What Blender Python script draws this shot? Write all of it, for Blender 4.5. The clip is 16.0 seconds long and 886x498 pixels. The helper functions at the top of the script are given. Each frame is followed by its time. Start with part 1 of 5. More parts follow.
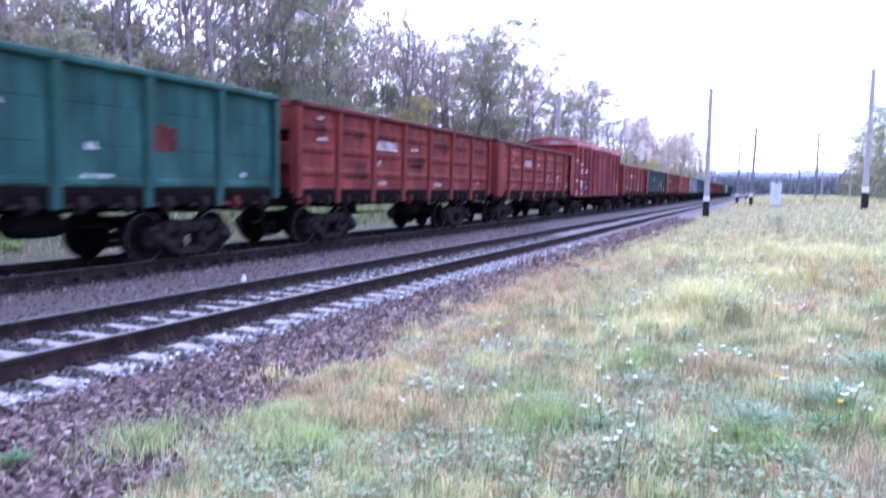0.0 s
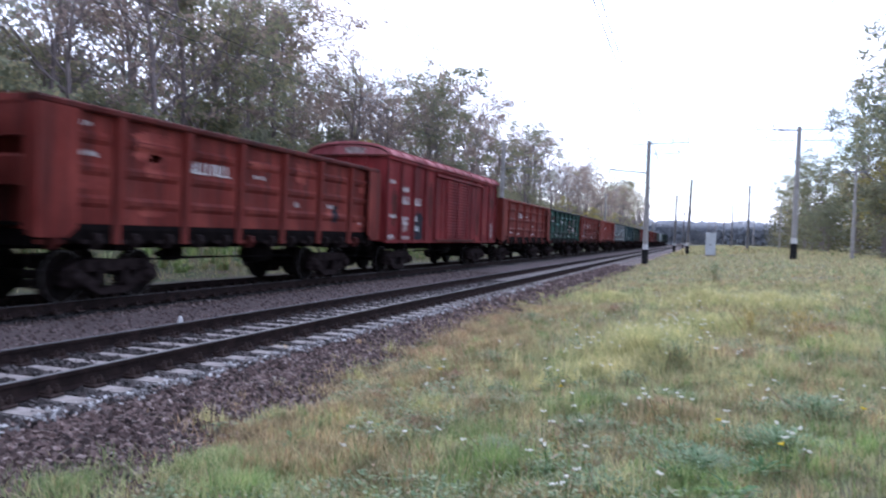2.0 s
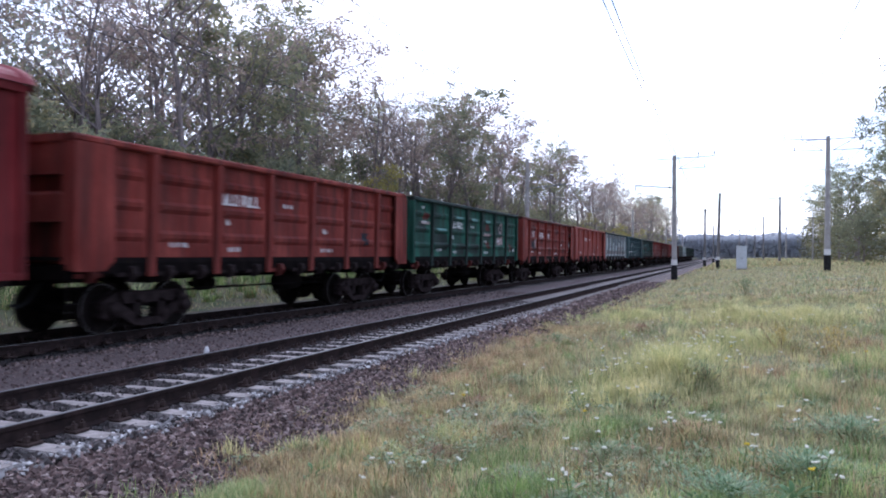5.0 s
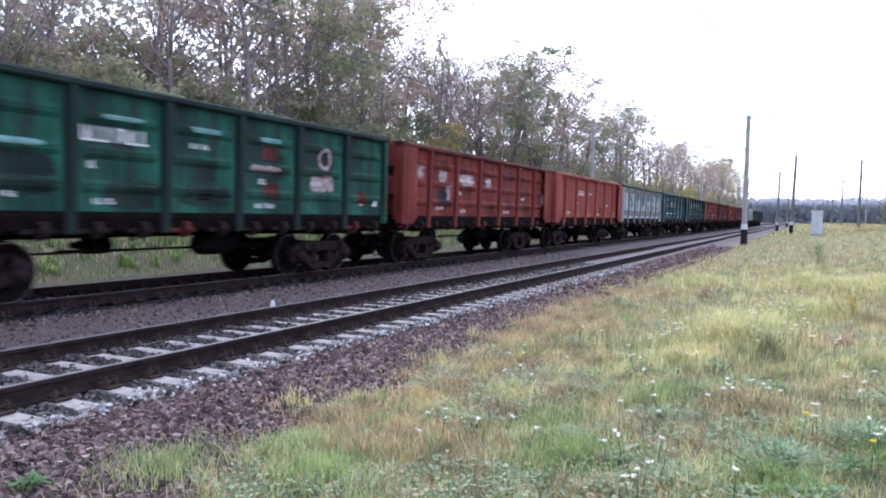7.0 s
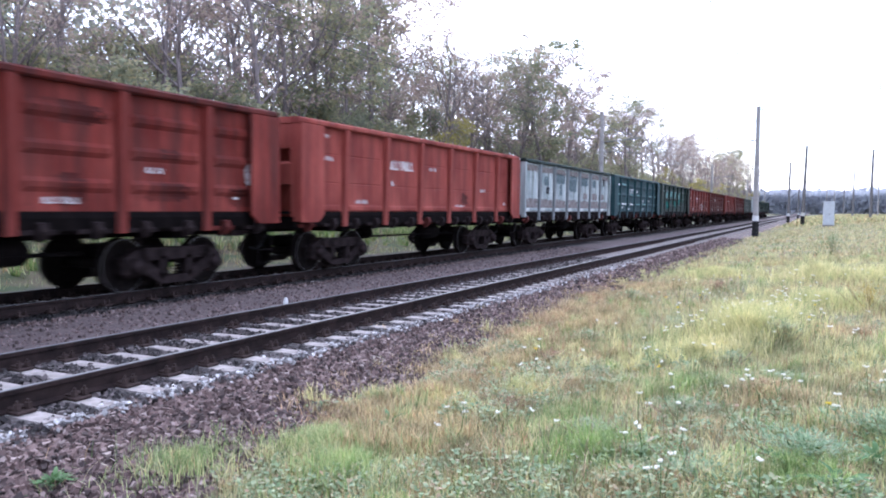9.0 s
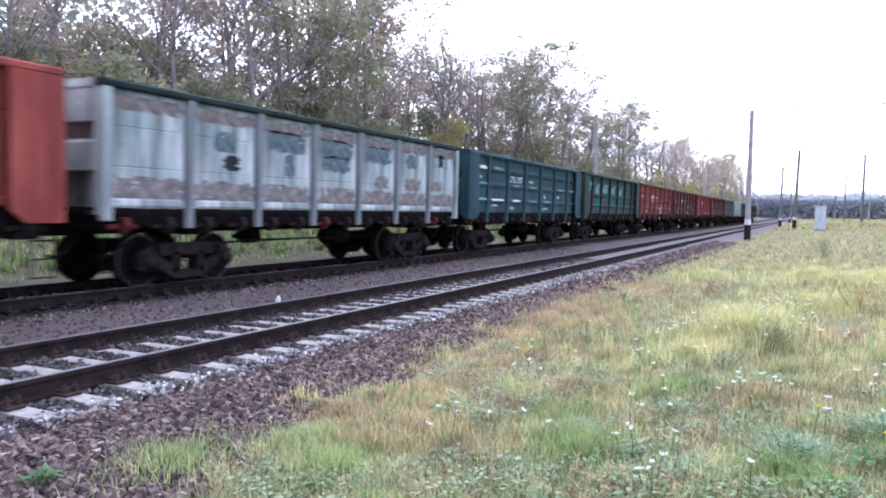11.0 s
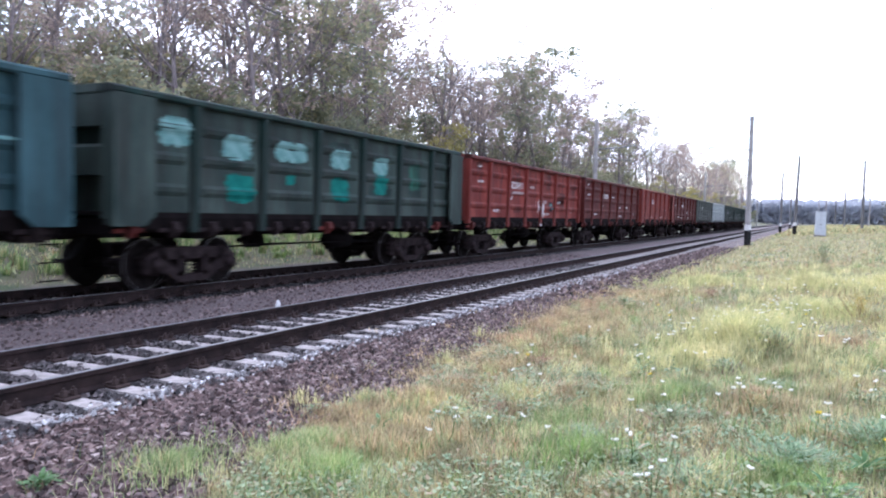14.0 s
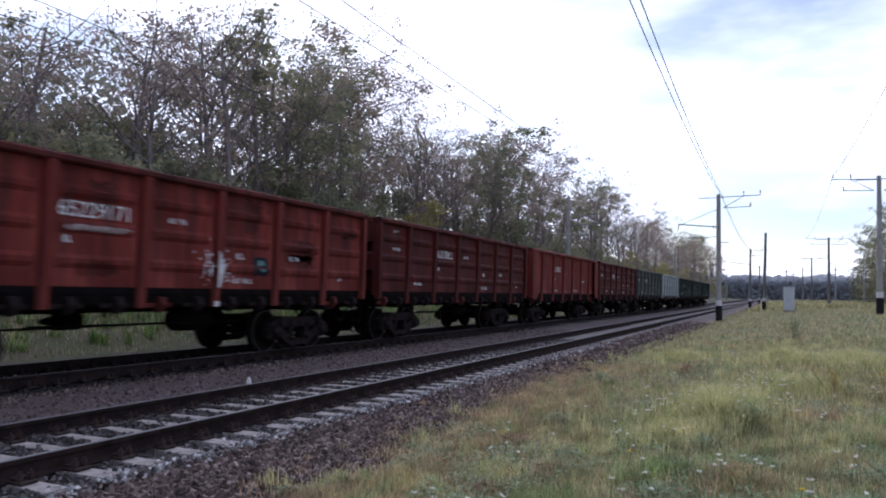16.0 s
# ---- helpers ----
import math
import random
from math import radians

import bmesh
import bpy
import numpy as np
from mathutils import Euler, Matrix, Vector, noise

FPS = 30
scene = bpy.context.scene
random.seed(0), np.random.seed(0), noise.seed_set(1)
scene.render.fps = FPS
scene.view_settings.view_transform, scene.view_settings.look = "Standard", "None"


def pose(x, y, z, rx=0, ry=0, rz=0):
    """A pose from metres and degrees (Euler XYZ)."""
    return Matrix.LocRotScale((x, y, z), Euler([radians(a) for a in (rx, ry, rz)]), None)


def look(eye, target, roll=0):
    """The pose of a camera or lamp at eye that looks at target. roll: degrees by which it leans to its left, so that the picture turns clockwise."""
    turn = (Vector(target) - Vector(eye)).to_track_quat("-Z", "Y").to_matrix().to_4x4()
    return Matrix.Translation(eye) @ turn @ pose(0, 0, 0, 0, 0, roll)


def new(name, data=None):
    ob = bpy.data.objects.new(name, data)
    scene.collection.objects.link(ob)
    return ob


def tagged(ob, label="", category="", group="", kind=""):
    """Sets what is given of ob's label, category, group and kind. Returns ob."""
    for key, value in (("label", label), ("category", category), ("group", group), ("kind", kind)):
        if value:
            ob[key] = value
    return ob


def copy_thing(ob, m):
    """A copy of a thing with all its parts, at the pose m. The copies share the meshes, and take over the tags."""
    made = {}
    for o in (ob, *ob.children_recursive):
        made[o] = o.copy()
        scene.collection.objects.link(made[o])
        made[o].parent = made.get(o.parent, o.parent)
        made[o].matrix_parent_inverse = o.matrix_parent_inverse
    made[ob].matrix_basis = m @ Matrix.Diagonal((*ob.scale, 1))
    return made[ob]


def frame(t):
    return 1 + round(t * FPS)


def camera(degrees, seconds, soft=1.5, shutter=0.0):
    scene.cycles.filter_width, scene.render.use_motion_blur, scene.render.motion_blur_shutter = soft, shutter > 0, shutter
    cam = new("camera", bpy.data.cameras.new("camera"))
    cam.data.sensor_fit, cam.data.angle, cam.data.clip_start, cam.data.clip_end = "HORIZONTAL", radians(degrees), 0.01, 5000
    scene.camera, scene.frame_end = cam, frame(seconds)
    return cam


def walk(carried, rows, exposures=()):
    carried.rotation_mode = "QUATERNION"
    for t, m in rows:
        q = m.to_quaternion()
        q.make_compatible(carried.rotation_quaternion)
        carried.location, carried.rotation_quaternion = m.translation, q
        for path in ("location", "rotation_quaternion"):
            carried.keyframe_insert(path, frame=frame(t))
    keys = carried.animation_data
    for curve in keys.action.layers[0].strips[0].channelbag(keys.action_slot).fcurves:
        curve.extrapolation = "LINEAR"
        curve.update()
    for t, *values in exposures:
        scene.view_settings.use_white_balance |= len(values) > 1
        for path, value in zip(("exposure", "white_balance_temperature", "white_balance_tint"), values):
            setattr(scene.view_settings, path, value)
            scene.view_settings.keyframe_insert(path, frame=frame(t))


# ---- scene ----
cam = camera(62.8, 16.0, soft=1.9, shutter=0.5)
PATH = [
    (0, (0.35, -0.466, 1.876), (-0.45, 1.358, 1.695), 1.0),
    (0.5, (0.349, -0.447, 1.866), (-0.425, 1.397, 1.847), 0.3),
    (1, (0.339, -0.437, 1.861), (-0.444, 1.403, 1.85), -0.2),
    (1.5, (0.32, -0.416, 1.856), (-0.457, 1.427, 1.843), 0.3),
    (2, (0.314, -0.407, 1.837), (-0.349, 1.479, 1.783), 2.1),
    (2.5, (0.31, -0.411, 1.846), (-0.285, 1.494, 1.73), 1.8),
    (3, (0.374, -0.405, 1.88), (-0.319, 1.469, 1.793), 0.7),
    (3.5, (0.376, -0.379, 1.89), (-0.313, 1.498, 1.886), 0.2),
    (3.7, (0.396, -0.336, 1.875), (-0.312, 1.534, 1.888), 0.1),
    (6, (0.38, -0.354, 1.885), (-0.394, 1.49, 1.847), 0.9),
    (6.5, (0.449, -0.382, 1.885), (-0.4, 1.423, 1.751), 1.4),
    (7, (0.435, -0.373, 1.889), (-0.454, 1.415, 1.778), 1.3),
    (7.5, (0.394, -0.393, 1.88), (-0.457, 1.413, 1.752), 0.1),
    (8, (0.407, -0.38, 1.872), (-0.48, 1.409, 1.762), -0.2),
    (8.5, (0.398, -0.388, 1.868), (-0.501, 1.394, 1.739), 0.3),
    (9, (0.382, -0.393, 1.873), (-0.529, 1.384, 1.751), 0.5),
    (9.2, (0.387, -0.369, 1.863), (-0.527, 1.406, 1.735), 0.4),
    (11.5, (0.372, -0.397, 1.865), (-0.52, 1.389, 1.746), 1.3),
    (12, (0.37, -0.383, 1.86), (-0.528, 1.4, 1.742), 1.3),
    (12.5, (0.373, -0.389, 1.863), (-0.52, 1.397, 1.742), 1.3),
    (13, (0.365, -0.378, 1.86), (-0.55, 1.396, 1.734), 1.3),
    (13.5, (0.367, -0.375, 1.858), (-0.547, 1.399, 1.736), 1.3),
    (14, (0.379, -0.39, 1.868), (-0.516, 1.396, 1.76), 1.3),
    (14.5, (0.373, -0.37, 1.879), (-0.452, 1.452, 1.85), 1.1),
    (15, (0.366, -0.36, 1.872), (-0.462, 1.459, 1.922), 1.5),
    (15.5, (0.346, -0.348, 1.873), (-0.469, 1.475, 1.983), 1.3),
    (16, (0.349, -0.375, 1.854), (-0.486, 1.44, 1.956), 1.3),
]

STOPS = [(0, 1.93, 5080), (0.3, 1.63, 5350), (0.6, 1.23, 5600), (1.0, 0.98, 5600), (3.5, 0.80, 5550), (6.0, 0.76, 5650), (7.0, 1.38, 5700), (9.0, 1.63, 5650), (12.5, 1.63, 5650),
         (14.0, 1.63, 5700), (14.6, 1.36, 5700), (15.2, 0.60, 5750), (16, 0.06, 5750)]
EXPOSURES = [(t, v + 0.05, k - 280, 17 + max(0, 5500 - k) / 24) for t, v, k in STOPS]
walk(cam, [(t, look(eye, target, roll)) for t, eye, target, roll in PATH], EXPOSURES)

# ---- plan: metres; tracks run along y, the near one at x = -6.31, the train's at x = -11.37 ----
RAIL_Z = 0.30
GRADE = -0.0045
TRACK_NEAR, TRACK_FAR = -6.31, -11.37
PITCH = 13.92            # length of an open wagon over its couplers
rng = np.random.default_rng(7)


def grade(y):
    return GRADE * max(-60.0, min(y, 320.0))


PROFILE = [(-400, 9.0), (-120, 5.0), (-60, 3.6), (-34, 2.3), (-24, 1.5), (-19, 0.75), (-15.2, 0.18), (-13.6, 0.06), (-12.9, 0.085), (-9.8, 0.085),
           (-9.0, 0.04), (-8.1, 0.02), (-7.75, 0.09), (-4.9, 0.09), (-4.6, 0.05), (-3.5, -0.02), (-2.2, 0.10), (0, 0.30), (3, 0.55), (7, 0.85),
           (12, 0.95), (30, 1.0), (120, 2.0), (400, 4.0)]
PX = np.array([p[0] for p in PROFILE])
PZ = np.array([p[1] for p in PROFILE])


def ground_z(x, y):
    z = float(np.interp(x, PX, PZ)) + grade(y)
    rough = 0.07 if x > -3.0 else (0.10 if x < -15 else 0.012)
    return z + rough * noise.noise(Vector((x * 0.45, y * 0.45, 3.1))) + 0.5 * rough * noise.noise(Vector((x * 1.7, y * 1.7, 9.1)))


# ---- sky and sun: overcast, late in the day ----
world = bpy.data.worlds.new("overcast_sky")
scene.world = world
world.use_nodes = True
wn, wl = world.node_tree.nodes, world.node_tree.links
wn.clear()
w_out = wn.new("ShaderNodeOutputWorld")
w_bg = wn.new("ShaderNodeBackground")
w_sky = wn.new("ShaderNodeTexSky")
w_sky.sky_type = "NISHITA"
w_sky.sun_disc = False
w_sky.sun_elevation, w_sky.sun_rotation = radians(29), radians(-31)
w_sky.air_density, w_sky.dust_density = 1.0, 0.6
w_co = wn.new("ShaderNodeTexCoord")
w_map = wn.new("ShaderNodeMapping")
w_map.inputs["Scale"].default_value = (1.0, 1.0, 3.0)
w_noise = wn.new("ShaderNodeTexNoise")
w_noise.inputs["Scale"].default_value, w_noise.inputs["Detail"].default_value = 2.6, 5.0
w_ramp = wn.new("ShaderNodeValToRGB")
w_ramp.color_ramp.elements[0].position, w_ramp.color_ramp.elements[1].position = 0.38, 0.60
w_ramp.color_ramp.elements[0].color, w_ramp.color_ramp.elements[1].color = (0.15, 0.15, 0.15, 1), (1, 1, 1, 1)
w_mix = wn.new("ShaderNodeMix")
w_mix.data_type = "RGBA"
w_dot = wn.new("ShaderNodeVectorMath")
w_dot.operation = "DOT_PRODUCT"
w_dot.inputs[1].default_value = Vector((-0.45, 0.75, 0.48)).normalized()
w_glow = wn.new("ShaderNodeMapRange")
w_glow.inputs["From Min"].default_value, w_glow.inputs["From Max"].default_value = -0.9, 0.95
w_glow.inputs["To Min"].default_value, w_glow.inputs["To Max"].default_value = 4.5, 15.0
w_cloud = wn.new("ShaderNodeVectorMath")
w_cloud.operation = "SCALE"
w_cloud.inputs[0].default_value = (1.0, 0.98, 1.03)
wl.new(w_co.outputs["Generated"], w_dot.inputs[0])
wl.new(w_dot.outputs["Value"], w_glow.inputs["Value"])
wl.new(w_glow.outputs["Result"], w_cloud.inputs["Scale"])
wl.new(w_cloud.outputs["Vector"], w_mix.inputs["B"])
wl.new(w_co.outputs["Generated"], w_map.inputs["Vector"])
wl.new(w_map.outputs["Vector"], w_noise.inputs["Vector"])
wl.new(w_noise.outputs["Fac"], w_ramp.inputs["Fac"])
wl.new(w_ramp.outputs["Color"], w_mix.inputs["Factor"])
w_gap = wn.new("ShaderNodeVectorMath")
w_gap.operation = "SCALE"
w_gap.inputs["Scale"].default_value = 0.95
wl.new(w_sky.outputs["Color"], w_gap.inputs[0])
wl.new(w_gap.outputs["Vector"], w_mix.inputs["A"])
wl.new(w_mix.outputs["Result"], w_bg.inputs["Color"])
w_bg.inputs["Strength"].default_value = 0.1
wl.new(w_bg.outputs["Background"], w_out.inputs["Surface"])

sun = new("sun", bpy.data.lights.new("sun", "SUN"))
sun.data.energy, sun.data.angle, sun.data.color = 1.3, radians(18), (1.0, 0.95, 0.88)
sun.matrix_world = look((-45, 85, 48), (0, 10, 0))


# ---- materials ----
def mat(name):
    m = bpy.data.materials.new(name)
    m.use_nodes = True
    n = m.node_tree.nodes
    return m, n, m.node_tree.links, n["Principled BSDF"]


def tex(n, l, scale, detail=4.0, stretch=(1, 1, 1), rough=0.55, coords="Object"):
    co, mp, t = n.new("ShaderNodeTexCoord"), n.new("ShaderNodeMapping"), n.new("ShaderNodeTexNoise")
    mp.inputs["Scale"].default_value = stretch
    t.inputs["Scale"].default_value, t.inputs["Detail"].default_value, t.inputs["Roughness"].default_value = scale, detail, rough
    l.new(co.outputs[coords], mp.inputs["Vector"])
    l.new(mp.outputs["Vector"], t.inputs["Vector"])
    return t.outputs["Fac"]


def ramp(n, l, fac, stops):
    r = n.new("ShaderNodeValToRGB")
    e = r.color_ramp.elements
    while len(e) < len(stops):
        e.new(0.5)
    for el, (p, c) in zip(e, stops):
        el.position, el.color = p, (*c, 1) if len(c) == 3 else c
    l.new(fac, r.inputs["Fac"])
    return r.outputs["Color"]


def mixc(n, l, fac, a, b, mode="MIX"):
    m = n.new("ShaderNodeMix")
    m.data_type, m.blend_type = "RGBA", mode
    for key, v in (("Factor", fac), ("A", a), ("B", b)):
        if isinstance(v, (int, float)):
            m.inputs[key].default_value = v
        elif isinstance(v, tuple):
            m.inputs[key].default_value = (*v, 1)
        else:
            l.new(v, m.inputs[key])
    return m.outputs["Result"]


def bump(n, l, p, height, strength, dist=0.02):
    b = n.new("ShaderNodeBump")
    b.inputs["Strength"].default_value, b.inputs["Distance"].default_value = strength, dist
    l.new(height, b.inputs["Height"])
    l.new(b.outputs["Normal"], p.inputs["Normal"])


def paint(name, c, fade, rust=(0.10, 0.045, 0.03), worn=0.5, dirt=0.55):
    """Weathered wagon paint: base, faded streaks, rust spots and coal dust."""
    m, n, l, p = mat(name)
    big = tex(n, l, 0.8, 5, (1, 1, 0.6))
    col = ramp(n, l, big, [(0.38, tuple(0.8 * v for v in c)), (0.64, tuple(1.1 * v for v in fade))])
    streak = ramp(n, l, tex(n, l, 2.2, 6, (1, 2.5, 0.22)), [(0.40, (0, 0, 0)), (0.66, (1, 1, 1))])
    col = mixc(n, l, streak, col, mixc(n, l, dirt, col, (0.022, 0.017, 0.016)))
    spots = ramp(n, l, tex(n, l, 5.0, 8, (1, 1, 0.8), 0.65), [(0.70 - 0.12 * worn, (0, 0, 0)), (0.80, (1, 1, 1))])
    col = mixc(n, l, spots, col, rust)
    l.new(col, p.inputs["Base Color"])
    fine = tex(n, l, 40, 3)
    l.new(ramp(n, l, fine, [(0.3, (0.5, 0.5, 0.5)), (0.7, (0.75, 0.75, 0.75))]), p.inputs["Roughness"])
    p.inputs["Specular IOR Level"].default_value = 0.07
    bump(n, l, p, tex(n, l, 3.0, 4), 0.35, 0.04)
    return m


def plain(name, a, b, scale=6.0, rough=0.8, metal=0.0, bumps=0.3, dist=0.01, stretch=(1, 1, 1)):
    m, n, l, p = mat(name)
    f = tex(n, l, scale, 6, stretch, 0.62)
    l.new(ramp(n, l, f, [(0.3, a), (0.7, b)]), p.inputs["Base Color"])
    p.inputs["Roughness"].default_value, p.inputs["Metallic"].default_value = rough, metal
    p.inputs["Specular IOR Level"].default_value = 0.5 if metal or rough < 0.5 else 0.04
    bump(n, l, p, tex(n, l, scale * 6, 4), bumps, dist)
    return m


RED = paint("red_brown_paint", (0.155, 0.023, 0.018), (0.235, 0.052, 0.040), rust=(0.05, 0.018, 0.015), worn=0.7, dirt=0.6)
RED_DARK = paint("dark_red_paint", (0.070, 0.013, 0.011), (0.120, 0.026, 0.021), rust=(0.03, 0.014, 0.012), worn=0.8)
RED_FRESH = paint("orange_red_paint", (0.240, 0.047, 0.038), (0.310, 0.080, 0.062), rust=(0.07, 0.02, 0.016), worn=0.2, dirt=0.35)
RED_BOX = paint("crimson_paint", (0.155, 0.016, 0.019), (0.220, 0.034, 0.035), rust=(0.05, 0.015, 0.012), worn=0.3, dirt=0.5)
ROOF_RED = paint("pink_red_roof_paint", (0.30, 0.075, 0.085), (0.50, 0.20, 0.21), worn=0.3, dirt=0.3)
GREEN = paint("sea_green_paint", (0.018, 0.064, 0.052), (0.036, 0.100, 0.082), rust=(0.02, 0.03, 0.03), worn=0.2, dirt=0.4)
GREEN_TEAL = paint("blue_green_paint", (0.024, 0.056, 0.063), (0.044, 0.090, 0.100), rust=(0.02, 0.03, 0.03), worn=0.1, dirt=0.4)
GREEN_MIX = paint("patched_green_paint", (0.012, 0.046, 0.036), (0.028, 0.125, 0.085), rust=(0.03, 0.018, 0.016), worn=0.9, dirt=0.7)
GREEN_GRIME = paint("grimy_dark_green_paint", (0.010, 0.024, 0.021), (0.020, 0.040, 0.034), worn=0.8, rust=(0.02, 0.014, 0.012), dirt=0.6)
GREEN_DARK = paint("dark_olive_green_paint", (0.024, 0.041, 0.036), (0.050, 0.070, 0.060), rust=(0.035, 0.024, 0.02), worn=0.8)
GREY = paint("flaking_grey_white_paint", (0.32, 0.40, 0.40), (0.58, 0.61, 0.60), rust=(0.07, 0.05, 0.045), worn=0.9, dirt=0.6)
GREY_POST = paint("dull_grey_paint", (0.19, 0.22, 0.23), (0.32, 0.34, 0.35), rust=(0.07, 0.05, 0.045), worn=0.9, dirt=0.6)
GREY_TEAL = plain("grey_teal_patch_paint", (0.06, 0.085, 0.095), (0.16, 0.20, 0.21), 5, 0.8)
RUST_BAND = plain("brown_rust_band", (0.09, 0.075, 0.07), (0.30, 0.27, 0.26), 5, 0.85)
GREY_GREEN = paint("grey_green_paint", (0.060, 0.075, 0.065), (0.110, 0.125, 0.110), worn=0.8)
# Grimy steel, taken near black to hold the shade under the wagons.
GRIME_SHADE = plain("grimy_shaded_underframe_steel", (0.004, 0.0035, 0.0035), (0.012, 0.009, 0.009), 4, 0.85)
BOGIE = plain("dusty_cast_steel", (0.008, 0.006, 0.006), (0.040, 0.029, 0.029), 5, 0.8)
WHEEL = plain("dark_wheel_steel", (0.006, 0.005, 0.005), (0.016, 0.012, 0.011), 6, 0.75, 0.0)
TREAD = plain("polished_wheel_rim", (0.10, 0.095, 0.095), (0.18, 0.17, 0.17), 10, 0.45, 0.8)
WHITE = plain("white_lettering_paint", (0.50, 0.50, 0.50), (0.85, 0.85, 0.84), 7, 0.8, 0, 0.1)
WORN_WHITE = plain("rubbed_chalky_white", (0.12, 0.05, 0.045), (0.50, 0.44, 0.43), 9, 0.9)
TEAL_PATCH = plain("bright_teal_patch_paint", (0.008, 0.085, 0.075), (0.02, 0.16, 0.13), 4, 0.7)
PALE_PATCH = plain("pale_green_patch_paint", (0.07, 0.17, 0.16), (0.20, 0.33, 0.31), 4, 0.7)
DARK_PATCH = plain("dark_blue_patch_paint", (0.014, 0.016, 0.022), (0.036, 0.038, 0.046), 4, 0.7)
RUBBER = plain("black_rubber", (0.012, 0.012, 0.012), (0.025, 0.025, 0.025), 10, 0.6)
RAIL_SIDE = plain("rusty_rail_steel", (0.014, 0.011, 0.011), (0.040, 0.027, 0.025), 5, 0.75, 0.0)
RAIL_TOP = plain("polished_rail_head", (0.12, 0.118, 0.12), (0.22, 0.218, 0.22), 3, 0.6, 0.0, 0.05, stretch=(8, 0.4, 1))
CLIP = plain("rusty_fastening_steel", (0.028, 0.020, 0.018), (0.062, 0.044, 0.040), 12, 0.8)
SLEEPER = plain("weathered_concrete", (0.17, 0.15, 0.14), (0.36, 0.33, 0.315), 5, 0.95, 0, 0.5)
CONCRETE = plain("pale_pole_concrete", (0.27, 0.25, 0.24), (0.40, 0.385, 0.37), 2.5, 0.9, 0, 0.3)
POLE_DARK = plain("dark_grey_pole_concrete", (0.13, 0.125, 0.125), (0.22, 0.21, 0.205), 2.5, 0.9, 0, 0.3)
BLACK_BASE = plain("black_bitumen_paint", (0.012, 0.012, 0.013), (0.035, 0.034, 0.034), 5, 0.7)
WHITE_BAND = plain("white_band_paint", (0.55, 0.54, 0.53), (0.75, 0.74, 0.73), 5, 0.8)
GALV = plain("galvanised_steel", (0.16, 0.16, 0.17), (0.26, 0.26, 0.27), 8, 0.5, 0.6)
CERAMIC = plain("brown_insulator_glaze", (0.06, 0.035, 0.03), (0.10, 0.06, 0.05), 8, 0.25)
WIRE = plain("dark_copper_wire", (0.03, 0.03, 0.032), (0.06, 0.06, 0.06), 8, 0.6, 0.5)
CABINET = plain("pale_grey_cabinet_paint", (0.50, 0.53, 0.56), (0.62, 0.65, 0.68), 3, 0.7)
BARK = plain("grey_brown_bark", (0.13, 0.108, 0.105), (0.29, 0.25, 0.24), 3, 0.95, 0, 0.6, 0.03, (3, 3, 0.5))


def island_colours(name, stops, rough=0.8, through_light=0.25, spread=0.35):
    m, n, l, p = mat(name)
    geo, info = n.new("ShaderNodeNewGeometry"), n.new("ShaderNodeObjectInfo")
    a = n.new("ShaderNodeMath")
    a.operation = "MULTIPLY_ADD"
    l.new(info.outputs["Random"], a.inputs[0])
    a.inputs[1].default_value = spread
    b = n.new("ShaderNodeMath")
    b.operation = "MULTIPLY"
    l.new(geo.outputs["Random Per Island"], b.inputs[0])
    b.inputs[1].default_value = 1.0 - spread
    l.new(b.outputs[0], a.inputs[2])
    col = ramp(n, l, a.outputs[0], stops)
    l.new(col, p.inputs["Base Color"])
    p.inputs["Roughness"].default_value = rough
    if through_light:
        tr, mx = n.new("ShaderNodeBsdfTranslucent"), n.new("ShaderNodeMixShader")
        l.new(col, tr.inputs["Color"])
        mx.inputs["Fac"].default_value = through_light
        l.new(p.outputs["BSDF"], mx.inputs[1])
        l.new(tr.outputs["BSDF"], mx.inputs[2])
        l.new(mx.outputs["Shader"], n["Material Output"].inputs["Surface"])
    return m


LEAF_GREEN = island_colours("olive_green_leaves", [(0.0, (0.15, 0.175, 0.12)), (0.5, (0.25, 0.26, 0.165)), (0.85, (0.38, 0.33, 0.18)), (1.0, (0.40, 0.28, 0.19))], 0.8, 0.6)
LEAF_BROWN = island_colours("brown_autumn_leaves", [(0.0, (0.25, 0.19, 0.17)), (0.5, (0.37, 0.285, 0.24)), (1.0, (0.42, 0.35, 0.24))], 0.8, 0.6)
LEAF_YELLOW = island_colours("yellow_autumn_leaves", [(0.0, (0.20, 0.19, 0.07)), (0.6, (0.34, 0.29, 0.09)), (1.0, (0.42, 0.33, 0.11))], 0.8, 0.45)
# Distance haze is put into these pale bluish leaf colours.
LEAF_HAZE = island_colours("haze_pale_wood_leaves", [(0.0, (0.36, 0.385, 0.43)), (0.6, (0.42, 0.435, 0.47)), (1.0, (0.47, 0.47, 0.48))], 0.9, 0.5)
LEAF_OLIVE = island_colours("olive_yellow_leaves", [(0.0, (0.06, 0.065, 0.03)), (0.5, (0.13, 0.12, 0.05)), (0.85, (0.22, 0.18, 0.07)), (1.0, (0.26, 0.17, 0.08))], 0.8, 0.35)
# Foliage behind the wood's edge, paled in colour to stand for haze.
LEAF_DEEP_HAZE = island_colours("haze_pale_grey_green_foliage", [(0.0, (0.20, 0.225, 0.19)), (0.6, (0.29, 0.295, 0.245)), (1.0, (0.36, 0.32, 0.27))], 0.9, 0.5)
